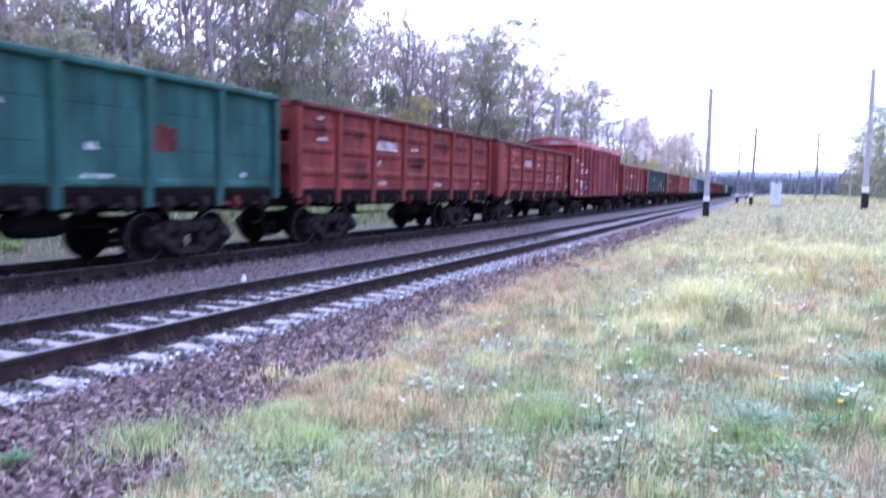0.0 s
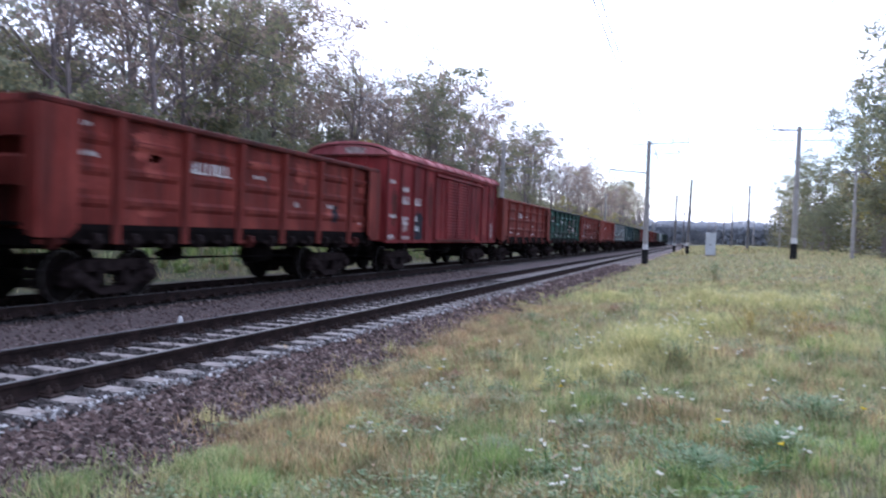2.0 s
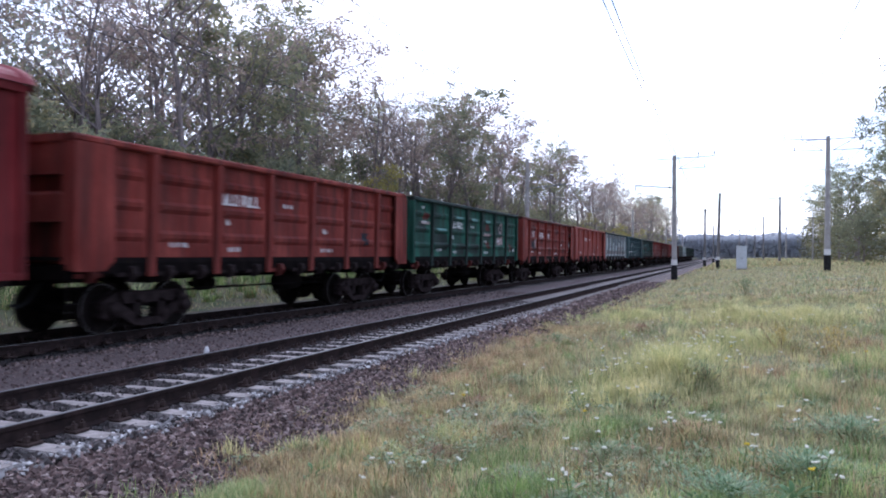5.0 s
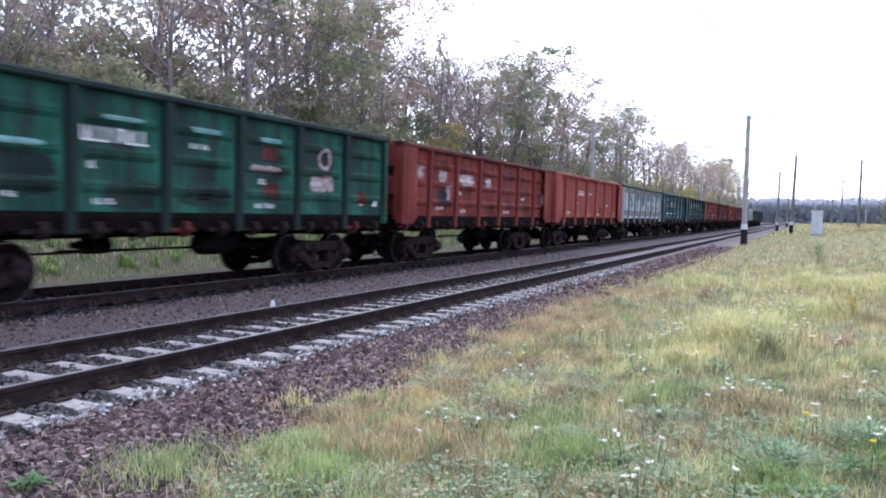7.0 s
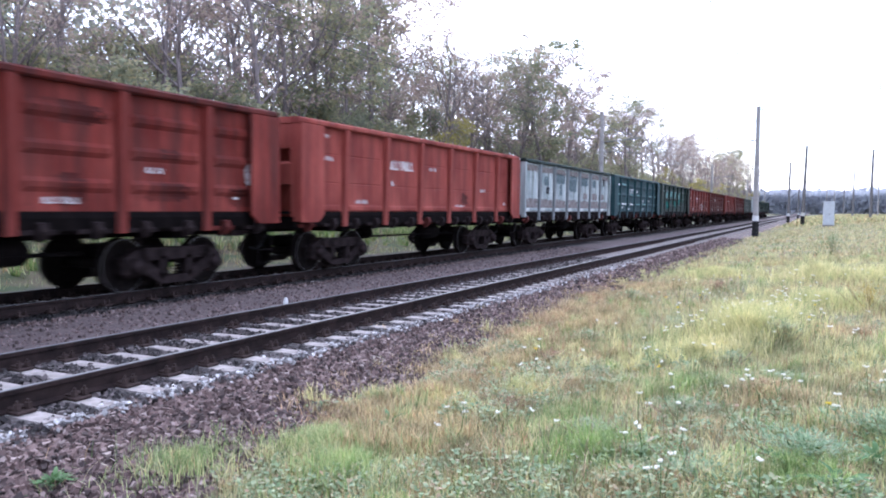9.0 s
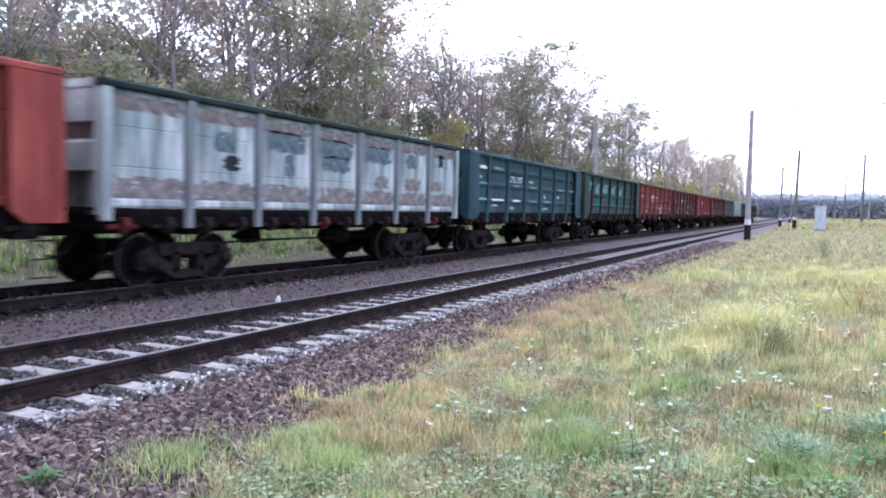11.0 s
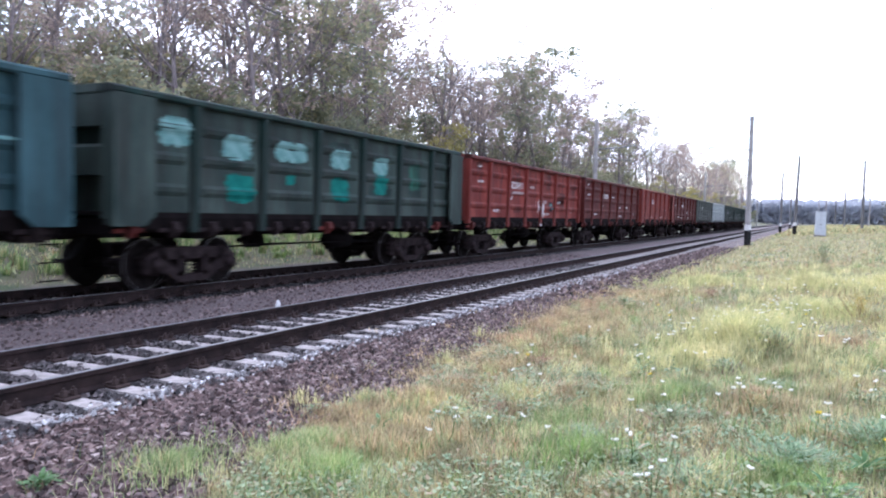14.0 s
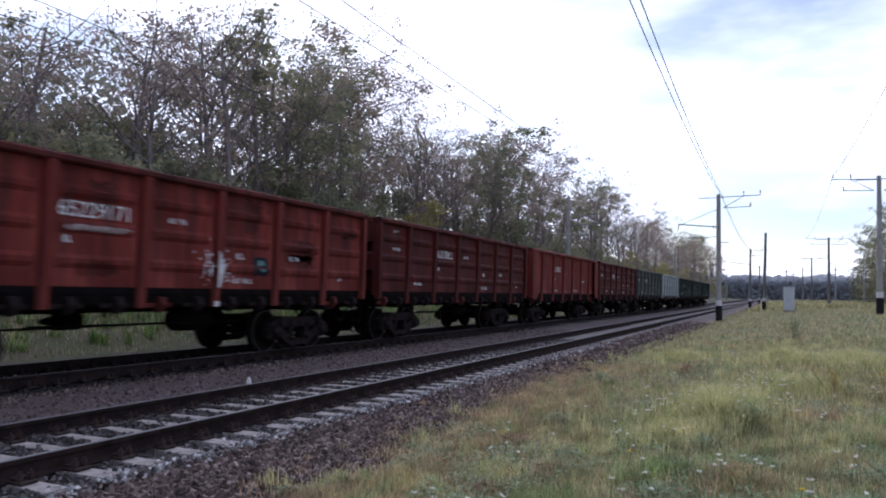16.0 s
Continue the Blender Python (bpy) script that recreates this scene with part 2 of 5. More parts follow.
GRAVEL = island_colours("purple_brown_crushed_stone", [(0.0, (0.026, 0.017, 0.015)), (0.45, (0.092, 0.060, 0.053)), (0.85, (0.185, 0.126, 0.112)), (1.0, (0.31, 0.25, 0.225))], 0.9, 0.0, 0.0)
GRAVEL_SOOT = island_colours("coal_dusted_crushed_stone", [(0.0, (0.016, 0.014, 0.014)), (0.5, (0.045, 0.038, 0.037)), (1.0, (0.12, 0.10, 0.097))], 0.9, 0.0, 0.0)
# Sooty stones with the train's shadow put into their colour.
GRAVEL_SHADE = island_colours("soot_and_shade_stone", [(0.0, (0.006, 0.005, 0.005)), (0.7, (0.016, 0.013, 0.013)), (1.0, (0.045, 0.038, 0.037))], 0.9, 0.0, 0.0)
GRAVEL_GRIT = island_colours("red_brown_grit", [(0.0, (0.05, 0.036, 0.033)), (0.6, (0.15, 0.108, 0.10)), (1.0, (0.27, 0.21, 0.20))], 0.9, 0.0, 0.0)
GRAVEL_LIME = island_colours("lime_dusted_stone", [(0.0, (0.08, 0.07, 0.07)), (0.6, (0.30, 0.29, 0.285)), (1.0, (0.60, 0.59, 0.58))], 0.95, 0.0, 0.0)


def ground_material():
    """Bands across the line: wood floor, bank, sooty ballast, painted shade under the train, crushed stone, meadow
    soil.
    """
    m, n, l, p = mat("trackside_ground")
    co, sep = n.new("ShaderNodeTexCoord"), n.new("ShaderNodeSeparateXYZ")
    l.new(co.outputs["Object"], sep.inputs["Vector"])
    wob = n.new("ShaderNodeMath")
    wob.operation = "MULTIPLY_ADD"
    l.new(tex(n, l, 0.9, 6), wob.inputs[0])
    wob.inputs[1].default_value = 1.6
    l.new(sep.outputs["X"], wob.inputs[2])
    rng_ = n.new("ShaderNodeMapRange")
    rng_.inputs["From Min"].default_value, rng_.inputs["From Max"].default_value = -20.0, 0.0
    l.new(wob.outputs[0], rng_.inputs["Value"])
    fine = tex(n, l, 18, 6, rough=0.7)
    mid = tex(n, l, 1.1, 5)
    meadow = ramp(n, l, mid, [(0.30, (0.08, 0.095, 0.045)), (0.5, (0.16, 0.15, 0.08)), (0.66, (0.22, 0.175, 0.10))])
    stone = ramp(n, l, fine, [(0.32, (0.030, 0.021, 0.019)), (0.7, (0.15, 0.106, 0.098))])
    soot = ramp(n, l, fine, [(0.3, (0.062, 0.046, 0.043)), (0.7, (0.170, 0.128, 0.122))])
    # track bed below the train: soot plus its shadow, both as colour
    sooty_shade = ramp(n, l, fine, [(0.3, (0.006, 0.005, 0.005)), (0.7, (0.024, 0.019, 0.018))])
    bed = ramp(n, l, rng_.outputs["Result"], [(0.34, (0, 0, 0)), (0.37, (1, 1, 1)), (0.530, (1, 1, 1)), (0.548, (0, 0, 0))])
    soot = mixc(n, l, bed, soot, sooty_shade)
    bank = ramp(n, l, mid, [(0.35, (0.05, 0.075, 0.025)), (0.55, (0.11, 0.10, 0.05)), (0.7, (0.10, 0.075, 0.05))])
    a = ramp(n, l, rng_.outputs["Result"], [(0.32, (0, 0, 0)), (0.36, (1, 1, 1))])
    b = ramp(n, l, rng_.outputs["Result"], [(0.69, (0, 0, 0)), (0.73, (1, 1, 1))])
    c = ramp(n, l, rng_.outputs["Result"], [(0.865, (0, 0, 0)), (0.90, (1, 1, 1))])
    col = mixc(n, l, a, bank, soot)
    col = mixc(n, l, b, col, stone)
    col = mixc(n, l, c, col, meadow)
    l.new(col, p.inputs["Base Color"])
    p.inputs["Roughness"].default_value = 0.95
    bump(n, l, p, fine, 0.8, 0.04)
    return m


GROUND = ground_material()


def grass_material(name, stops_a, stops_b, light=0.35):
    """Blades that shift between two ranges of colour in patches of two sizes."""
    m, n, l, p = mat(name)
    geo = n.new("ShaderNodeNewGeometry")
    patch = ramp(n, l, tex(n, l, 0.5, 6, rough=0.7), [(0.40, (0, 0, 0)), (0.60, (1, 1, 1))])
    col = mixc(n, l, patch, ramp(n, l, geo.outputs["Random Per Island"], stops_a), ramp(n, l, geo.outputs["Random Per Island"], stops_b))
    dull = ramp(n, l, tex(n, l, 2.6, 5), [(0.34, (0.66, 0.65, 0.60)), (0.5, (1.16, 1.10, 1.02)), (0.66, (1.50, 1.38, 1.26))])
    col = mixc(n, l, 1.0, col, dull, "MULTIPLY")
    l.new(col, p.inputs["Base Color"])
    p.inputs["Roughness"].default_value = 0.75
    tr, mx = n.new("ShaderNodeBsdfTranslucent"), n.new("ShaderNodeMixShader")
    l.new(col, tr.inputs["Color"])
    mx.inputs["Fac"].default_value = light
    l.new(p.outputs["BSDF"], mx.inputs[1])
    l.new(tr.outputs["BSDF"], mx.inputs[2])
    l.new(mx.outputs["Shader"], n["Material Output"].inputs["Surface"])
    return m


GREENS = [(0.0, (0.07, 0.13, 0.05)), (0.35, (0.21, 0.30, 0.13)), (0.65, (0.37, 0.42, 0.24)), (0.85, (0.58, 0.54, 0.33)), (1.0, (0.34, 0.19, 0.11))]
STRAWS = [(0.0, (0.14, 0.13, 0.07)), (0.3, (0.42, 0.35, 0.19)), (0.65, (0.62, 0.52, 0.31)), (0.85, (0.28, 0.34, 0.16)), (1.0, (0.38, 0.20, 0.13))]
RUSTS = [(0.0, (0.14, 0.08, 0.05)), (0.4, (0.38, 0.24, 0.15)), (0.75, (0.56, 0.42, 0.27)), (1.0, (0.24, 0.26, 0.12))]
GRASS = grass_material("autumn_meadow_grass", GREENS, STRAWS)
GRASS_RUST = grass_material("rusty_brown_dry_grass", RUSTS, STRAWS)
GRASS_PALE = grass_material("pale_yellow_tall_grass", [(0.0, (0.34, 0.34, 0.16)), (0.6, (0.56, 0.54, 0.28)), (1.0, (0.66, 0.62, 0.38))], [(0.0, (0.26, 0.32, 0.13)), (0.6, (0.46, 0.48, 0.22)), (1.0, (0.6, 0.56, 0.30))], 0.45)
GRASS_FRESH = grass_material("fresh_green_grass", [(0.0, (0.13, 0.23, 0.06)), (0.6, (0.26, 0.38, 0.13)), (1.0, (0.42, 0.48, 0.22))], GREENS, 0.45)
WEED = island_colours("broad_green_leaves", [(0.0, (0.05, 0.12, 0.035)), (1.0, (0.12, 0.21, 0.07))])
HERB = island_colours("mixed_green_herb_leaves", [(0.0, (0.08, 0.13, 0.05)), (0.5, (0.20, 0.28, 0.13)), (0.85, (0.36, 0.41, 0.23)), (1.0, (0.40, 0.25, 0.16))], 0.7, 0.3, 0.0)
HERB_BLUE = island_colours("bluish_green_herb_leaves", [(0.0, (0.09, 0.15, 0.07)), (0.6, (0.22, 0.33, 0.17)), (1.0, (0.40, 0.48, 0.28))], 0.7, 0.3, 0.0)
HERB_GOLD = island_colours("golden_herb_leaves", [(0.0, (0.16, 0.14, 0.04)), (0.6, (0.42, 0.33, 0.09)), (1.0, (0.60, 0.42, 0.10))], 0.75, 0.4, 0.0)
HERB_RED = island_colours("red_brown_withered_leaves", [(0.0, (0.10, 0.055, 0.035)), (0.6, (0.34, 0.19, 0.12)), (1.0, (0.48, 0.33, 0.20))], 0.8, 0.3, 0.0)
STALK = plain("dead_brown_stalk", (0.16, 0.11, 0.07), (0.36, 0.28, 0.18), 14, 0.9)
PETAL = plain("white_petals", (0.70, 0.68, 0.56), (0.85, 0.83, 0.72), 20, 0.8)
PETAL_Y = plain("yellow_petals", (0.62, 0.45, 0.04), (0.75, 0.58, 0.08), 20, 0.8)


# ---- mesh helpers ----
def box(bm, x0, x1, y0, y1, z0, z1, cut=0.0):
    v = bmesh.ops.create_cube(bm, size=1.0)["verts"]
    for q in v:
        q.co = Vector(((x0 + x1) / 2 + q.co.x * (x1 - x0), (y0 + y1) / 2 + q.co.y * (y1 - y0), (z0 + z1) / 2 + q.co.z * (z1 - z0)))
    if cut:
        es = list({e for q in v for e in q.link_edges})
        bmesh.ops.bevel(bm, geom=es, offset=cut, segments=1, affect="EDGES")


def prism(bm, outline, axis, a, b):
    """An outline of (u, v) drawn out along an axis from a to b."""
    def at(u, v, w):
        return {"x": (w, u, v), "y": (u, w, v), "z": (u, v, w)}[axis]
    lo = [bm.verts.new(at(u, v, a)) for u, v in outline]
    hi = [bm.verts.new(at(u, v, b)) for u, v in outline]
    k = len(outline)
    bm.faces.new(lo)
    bm.faces.new(hi[::-1])
    for i in range(k):
        bm.faces.new((lo[i], hi[i], hi[(i + 1) % k], lo[(i + 1) % k]))


def tube(bm, points, radii, sides=6, caps=True):
    rings = []
    pts = [Vector(p) for p in points]
    for i, p in enumerate(pts):
        d = (pts[min(i + 1, len(pts) - 1)] - pts[max(i - 1, 0)]).normalized()
        u = d.orthogonal().normalized() if i == 0 else (rings_u - d * rings_u.dot(d)).normalized()
        rings_u = u
        w = d.cross(u)
        r = radii[i] if isinstance(radii, (list, tuple)) else radii
        rings.append([bm.verts.new(p + (u * math.cos(2 * math.pi * k / sides) + w * math.sin(2 * math.pi * k / sides)) * r) for k in range(sides)])
    for a, b in zip(rings, rings[1:]):
        for k in range(sides):
            bm.faces.new((a[k], a[(k + 1) % sides], b[(k + 1) % sides], b[k]))
    if caps:
        bm.faces.new(rings[0][::-1])
        bm.faces.new(rings[-1])


MESHES = {}


def mesh_of(key, build, smooth=False):
    """A mesh that alike parts share."""
    if key not in MESHES:
        bm = bmesh.new()
        build(bm)
        bmesh.ops.recalc_face_normals(bm, faces=bm.faces)
        me = bpy.data.meshes.new(key)
        bm.to_mesh(me)
        bm.free()
        me.materials.append(None)
        if smooth:
            me.polygons.foreach_set("use_smooth", [True] * len(me.polygons))
        MESHES[key] = me
    return MESHES[key]


def put(name, mesh, material, parent=None, m=None, label=""):
    ob = new(name, mesh)
    ob.material_slots[0].link = "OBJECT"
    ob.material_slots[0].material = material
    if parent is not None:
        ob.parent = parent
    if m is not None:
        ob.matrix_basis = m
    return tagged(ob, label)


def part(name, bm, material, parent=None, label=""):
    bmesh.ops.recalc_face_normals(bm, faces=bm.faces)
    me = bpy.data.meshes.new(name)
    bm.to_mesh(me)
    bm.free()
    me.materials.append(material)
    ob = new(name, me)
    if parent is not None:
        ob.parent = parent
    return tagged(ob, label)


def raw_mesh(name, verts, faces, material, smooth=False):
    me = bpy.data.meshes.new(name)
    me.from_pydata([tuple(v) for v in verts], [], [tuple(f) for f in faces])
    me.materials.append(material)
    if smooth:
        me.polygons.foreach_set("use_smooth", [True] * len(me.polygons))
    return me


# ---- ground ----
def build_ground():
    xs = sorted(set([-400, -250, -120, -80, -60, -45, -34, -28] + list(np.round(np.arange(-24, 14, 0.5), 2)) + [-7.75, -4.9, -4.6, -3.5, 15, 18, 22, 30, 45, 70, 120, 250, 400]))
    ys = sorted(set([-300, -120, -60, -30, -15] + list(np.round(np.arange(-8, 40, 0.5), 2)) + list(range(40, 120, 2)) + list(range(120, 340, 10)) + [400, 550, 800, 1200, 2000, 3000]))
    xs = [-3000, -1200] + xs + [1200, 3000]
    verts = [(x, y, ground_z(x, y)) for y in ys for x in xs]
    w = len(xs)
    faces = [(j * w + i, j * w + i + 1, (j + 1) * w + i + 1, (j + 1) * w + i) for j in range(len(ys) - 1) for i in range(w - 1)]
    tagged(new("ground", raw_mesh("ground", verts, faces, GROUND, True)),
           "sloping railside ground of soil, soot and autumn meadow", "ground", kind="structure")


build_ground()


# ---- tracks ----
TILT = pose(0, 0, 0, math.degrees(math.atan(GRADE)), 0, 0)


def rail_outline():
    return [(-0.075, -0.18), (0.075, -0.18), (0.075, -0.168), (0.012, -0.145), (0.010, -0.05), (0.037, -0.04), (0.037, -0.006), (0.030, 0.0),
            (-0.030, 0.0), (-0.037, -0.006), (-0.037, -0.04), (-0.010, -0.05), (-0.012, -0.145), (-0.075, -0.168)]


def sleeper_mesh(bm):
    prism(bm, [(-0.135, -0.22), (0.135, -0.22), (0.105, 0.0), (-0.105, 0.0)], "x", -1.36, 1.36)
    for v in bm.verts:
        if v.co.z > -0.1:
            v.co.z += 0.012 if abs(v.co.x) > 0.5 else 0.0


def clip_mesh(bm):
    # base plate edge, sprung clamp and two bolts with nuts
    box(bm, -0.10, 0.10, -0.085, 0.085, 0.0, 0.03, 0.008)
    box(bm, -0.075, 0.01, -0.07, 0.07, 0.03, 0.055, 0.01)
    for y in (-0.048, 0.048):
        bmesh.ops.create_cone(bm, segments=6, radius1=0.034, radius2=0.030, depth=0.05, cap_ends=True, matrix=Matrix.Translation((0.04, y, 0.06)))
        bmesh.ops.create_cone(bm, segments=6, radius1=0.018, radius2=0.014, depth=0.03, cap_ends=True, matrix=Matrix.Translation((0.04, y, 0.095)))


def railway(name, x, label, first, last, count, sunk, clips, cant=0.0, step=0.5):
    track = tagged(new(name), label, "railway track", kind="structure")
    track.matrix_basis = Matrix.Translation((x - 0.797, 0, RAIL_Z)) @ TILT @ pose(0, 0, 0, 0, -cant, 0) @ Matrix.Translation((0.797, 0, 0))
    for side in (-1, 1):
        bm = bmesh.new()
        prism(bm, rail_outline(), "y", -60, 330)
        r = part("rail", bm, RAIL_SIDE, track, "rusty steel rail with a worn head")
        r.location.x = side * 0.797
        bm = bmesh.new()
        box(bm, -0.026, 0.026, -60, 330, 0.0005, 0.003)
        part("running_surface", bm, RAIL_TOP, r, "bright polished running band")
    me = mesh_of("sleeper", sleeper_mesh)
    ce = mesh_of("rail_clip", clip_mesh)
    for i in range(count):
        y = first + step * i
        turn = math.degrees(noise.noise(Vector((i * 1.7, x, 0)))) * 0.025
        s = put("sleeper", me, SLEEPER, track, pose(0.02 * noise.noise(Vector((i * 2.3, x, 4))), y, -0.195 - sunk, 0, 0, turn))
        if i < clips:
            for side in (-1, 1):
                for out in (-1, 1):
                    put("rail_clip", ce, CLIP, s, pose(side * 0.797 + out * 0.115, 0, sunk + 0.014, 0, 0, 0 if out > 0 else 180))
    bm = bmesh.new()
    for i in range(count, int((last - first) / step)):
        box(bm, -1.36, 1.36, first + step * i - 0.13, first + step * i + 0.13, -0.4, -0.19 - sunk)
    tagged(part("distant_sleepers", bm, SLEEPER, track), kind="stuff")


railway("near_track", TRACK_NEAR, "straight railway track of rusty rails on pale concrete sleepers", -0.886, 200.0, 240, 0.0, 80, 0.9, 0.518)
railway("far_track", TRACK_FAR, "railway track with sleepers sunk in sooty ballast", 3.0, 120.0, 100, 0.035, 40)


def stones(name, label, count, place, size, material=None, lift=0.0):
    """Crushed stone: jittered six-sided lumps, all in one mesh."""
    base = np.array([(x, y, z) for x in (-0.62, 0.62) for y in (-0.62, 0.62) for z in (-0.62, 0.62)])
    tri = np.array([(0, 1, 3, 2), (4, 6, 7, 5), (0, 4, 5, 1), (2, 3, 7, 6), (0, 2, 6, 4), (1, 5, 7, 3)])
    verts, faces = [], []
    for i in range(count):
        x, y = place()
        s = size * (0.55 + 0.9 * rng.random())
        e = Euler(rng.random(3) * 6.28).to_matrix()
        p = (base * (0.45 + 1.0 * rng.random((8, 3))) * np.array([1.15, 0.9, 0.7]) * s) @ np.array(e)
        p += np.array([x, y, ground_z(x, y) + 0.25 * s + lift])
        verts.extend(p)
        faces.extend(tri + 8 * i)
    ob = new(name, raw_mesh(name, verts, faces, material or GRAVEL))
    return tagged(ob, label, "gravel", kind="stuff")


def shoulder():
    y = 1.2 + 14 * rng.random() ** 1.5
    edge = -3.0 + 0.4 * noise.noise(Vector((0, y * 0.9, 0)))
    return -5.0 + (edge + 5.0) * rng.random() ** 1.15, y


def shoulder_far():
    return -5.0 + 1.5 * rng.random(), 15 + 35 * rng.random()


def between_rails():
    y = 1.5 + 24 * rng.random() ** 1.3
    if abs((y + 0.886 + 0.259) % 0.518 - 0.259) < 0.12 and rng.random() < 0.93:
        y += 0.259
    return TRACK_NEAR - 1.6 + 3.1 * rng.random(), y


def cess():
    return -9.9 + 2.2 * rng.random(), 3 + 30 * rng.random() ** 1.2


def shaded_bed():
    return -12.9 + 3.0 * rng.random(), 3 + 30 * rng.random()


def lime_ends():
    # lime dust washed against the outer sleeper ends
    k = int(rng.integers(0, 46))
    y = -0.886 + 0.518 * (k + 5) + rng.normal(0.06, 0.14)
    return -4.93 + rng.normal(0, 0.07), y


def dust_strip():
    y = 3 + 27 * rng.random()
    return -9.93 + rng.normal(0, 0.09) + 0.12 * noise.noise(Vector((0, y * 0.7, 6))), y


stones("ballast_shoulder", "purple-brown crushed stone shoulder beside the track", 25000, shoulder, 0.034)
stones("distant_ballast", "purple-brown crushed stone along the track", 6000, shoulder_far, 0.055)
stones("track_ballast", "coal-dusted crushed stone between the concrete sleepers", 17000, between_rails, 0.034, GRAVEL_SOOT, 0.016)
stones("cess_gravel", "thin red-brown grit between the two tracks", 5000, cess, 0.026, GRAVEL_GRIT)
stones("oily_ballast", "stones in the bed of the train's track, black with soot and painted-in shade", 4500, shaded_bed, 0.034, GRAVEL_SHADE)
stones("lime_dusted_stones", "white lime-dusted stones at the sleeper ends", 3200, lime_ends, 0.026, GRAVEL_LIME, 0.03)
stones("pale_dust_strip", "pale dusty stones along the sleeper ends of the train's track", 2600, dust_strip, 0.022, GRAVEL)


# ---- wagons ----
BODY_HALF, SIDE_X, FLOOR_Z, WALL_H = 6.59, 1.52, 1.45, 1.95
PANEL_W = 2 * BODY_HALF / 7


def sheet(bm, levels):
    """A wall sheet whose swages fade out before the posts; levels of (z, depth)."""
    w = PANEL_W / 2 - 0.05
    cols = [(-w, 0), (-w + 0.12, 0), (-w + 0.20, 1), (w - 0.20, 1), (w - 0.12, 0), (w, 0)]
    grid = [[bm.verts.new((d * k, y, z)) for y, k in cols] for z, d in levels]
    for a, b in zip(grid, grid[1:]):
        for i in range(len(cols) - 1):
            bm.faces.new((a[i], a[i + 1], b[i + 1], b[i]))
    bmesh.ops.recalc_face_normals(bm, faces=bm.faces)
    for f in bm.faces:
        if f.normal.x < 0:
            f.normal_flip()
    bmesh.ops.solidify(bm, geom=bm.faces[:], thickness=0.02)
    low = max(v.co.x for v in bm.verts) - max(d for _, d in levels)
    for v in bm.verts:
        v.co.x -= low


def panel_ribbed(bm):
    levels = [(0.0, 0.0)]
    for z in (0.42, 0.98, 1.54):
        levels += [(z - 0.13, 0.0), (z - 0.05, 0.05), (z + 0.03, 0.06), (z + 0.10, 0.0)]
    sheet(bm, levels + [(WALL_H, 0.0)])


def panel_flat(bm):
    sheet(bm, [(0.0, 0.0), (0.04, 0.03), (0.12, 0.03), (0.16, 0.0), (0.66, 0.0), (0.68, -0.012), (0.70, 0.0), (1.33, 0.0), (1.35, -0.012), (1.37, 0.0), (WALL_H, 0.0)])


def hatch_mesh(bm):
    w = PANEL_W / 2 - 0.08
    prism(bm, [(-0.16, 0.0), (0.0, 0.0), (0.0, -0.10), (-0.06, -0.30), (-0.22, -0.36)], "y", -w, w)


def post_mesh(bm):
    prism(bm, [(-0.10, 0.0), (-0.075, 0.13), (0.075, 0.13), (0.10, 0.0)], "z", -0.36, WALL_H + 0.01)
    for v in bm.verts:
        v.co.x, v.co.y = v.co.y, v.co.x
        if v.co.z < 0 and v.co.x > 0.05:
            v.co.x = 0.05


def side_frame_mesh(bm):
    # inner lining of the wall
    box(bm, -0.075, -0.045, -BODY_HALF + 0.02, BODY_HALF - 0.02, 0.0, WALL_H)


def top_chord_mesh(bm):
    z = WALL_H
    prism(bm, [(-0.09, z), (0.11, z), (0.14, z + 0.03), (0.14, z + 0.10), (0.11, z + 0.135), (-0.09, z + 0.135)], "y", -BODY_HALF - 0.02, BODY_HALF + 0.02)


def corner_post_mesh(bm):
    box(bm, -0.05, 0.125, -0.16, 0.0, -0.22, WALL_H + 0.005, 0.015)


def corner_plate_mesh(bm):
    prism(bm, [(0.0, -0.24), (0.62, -0.24), (0.84, -0.06), (0.84, WALL_H), (0.0, WALL_H)], "x", 0.068, 0.128)


def end_plate_mesh(bm):
    # recessed sheet with the two side jambs, seen from above as a shallow U
    prism(bm, [(-1.5, -0.30), (-1.38, -0.30), (-1.38, -0.03), (1.38, -0.03), (1.38, -0.30), (1.5, -0.30), (1.5, 0.0), (-1.5, 0.0)], "z", -0.12, WALL_H)


def end_beam_mesh(bm):
    prism(bm, [(-0.29, -0.26), (-0.29, 0.20), (-0.22, 0.26), (-0.04, 0.26), (-0.04, -0.26)], "x", -1.379, 1.379)


def end_chord_mesh(bm):
    prism(bm, [(-0.31, 1.40), (-0.31, 1.93), (-0.34, 1.95), (-0.34, 2.085), (0.02, 2.085), (0.02, 1.99), (-0.02, 1.99), (-0.04, 1.40)], "x", -1.379, 1.379)


def floor_mesh(bm):
    box(bm, -1.45, 1.45, -BODY_HALF + 0.05, BODY_HALF - 0.05, -0.06, 0.0)
    for i in range(1, 7):
        y = -BODY_HALF + PANEL_W * i
        box(bm, -1.42, 1.42, y - 0.07, y + 0.07, -0.28, -0.06)


def sill_mesh(bm):
    box(bm, -0.25, 0.25, -6.5, 6.5, -0.50, -0.07, 0.02)
    for s in (-1, 1):
        box(bm, -1.48, 1.48, s * 6.36 - 0.12, s * 6.36 + 0.12, -0.40, -0.13, 0.02)
        box(bm, -1.30, 1.30, s * 4.325 - 0.2, s * 4.325 + 0.2, -0.50, -0.06, 0.02)


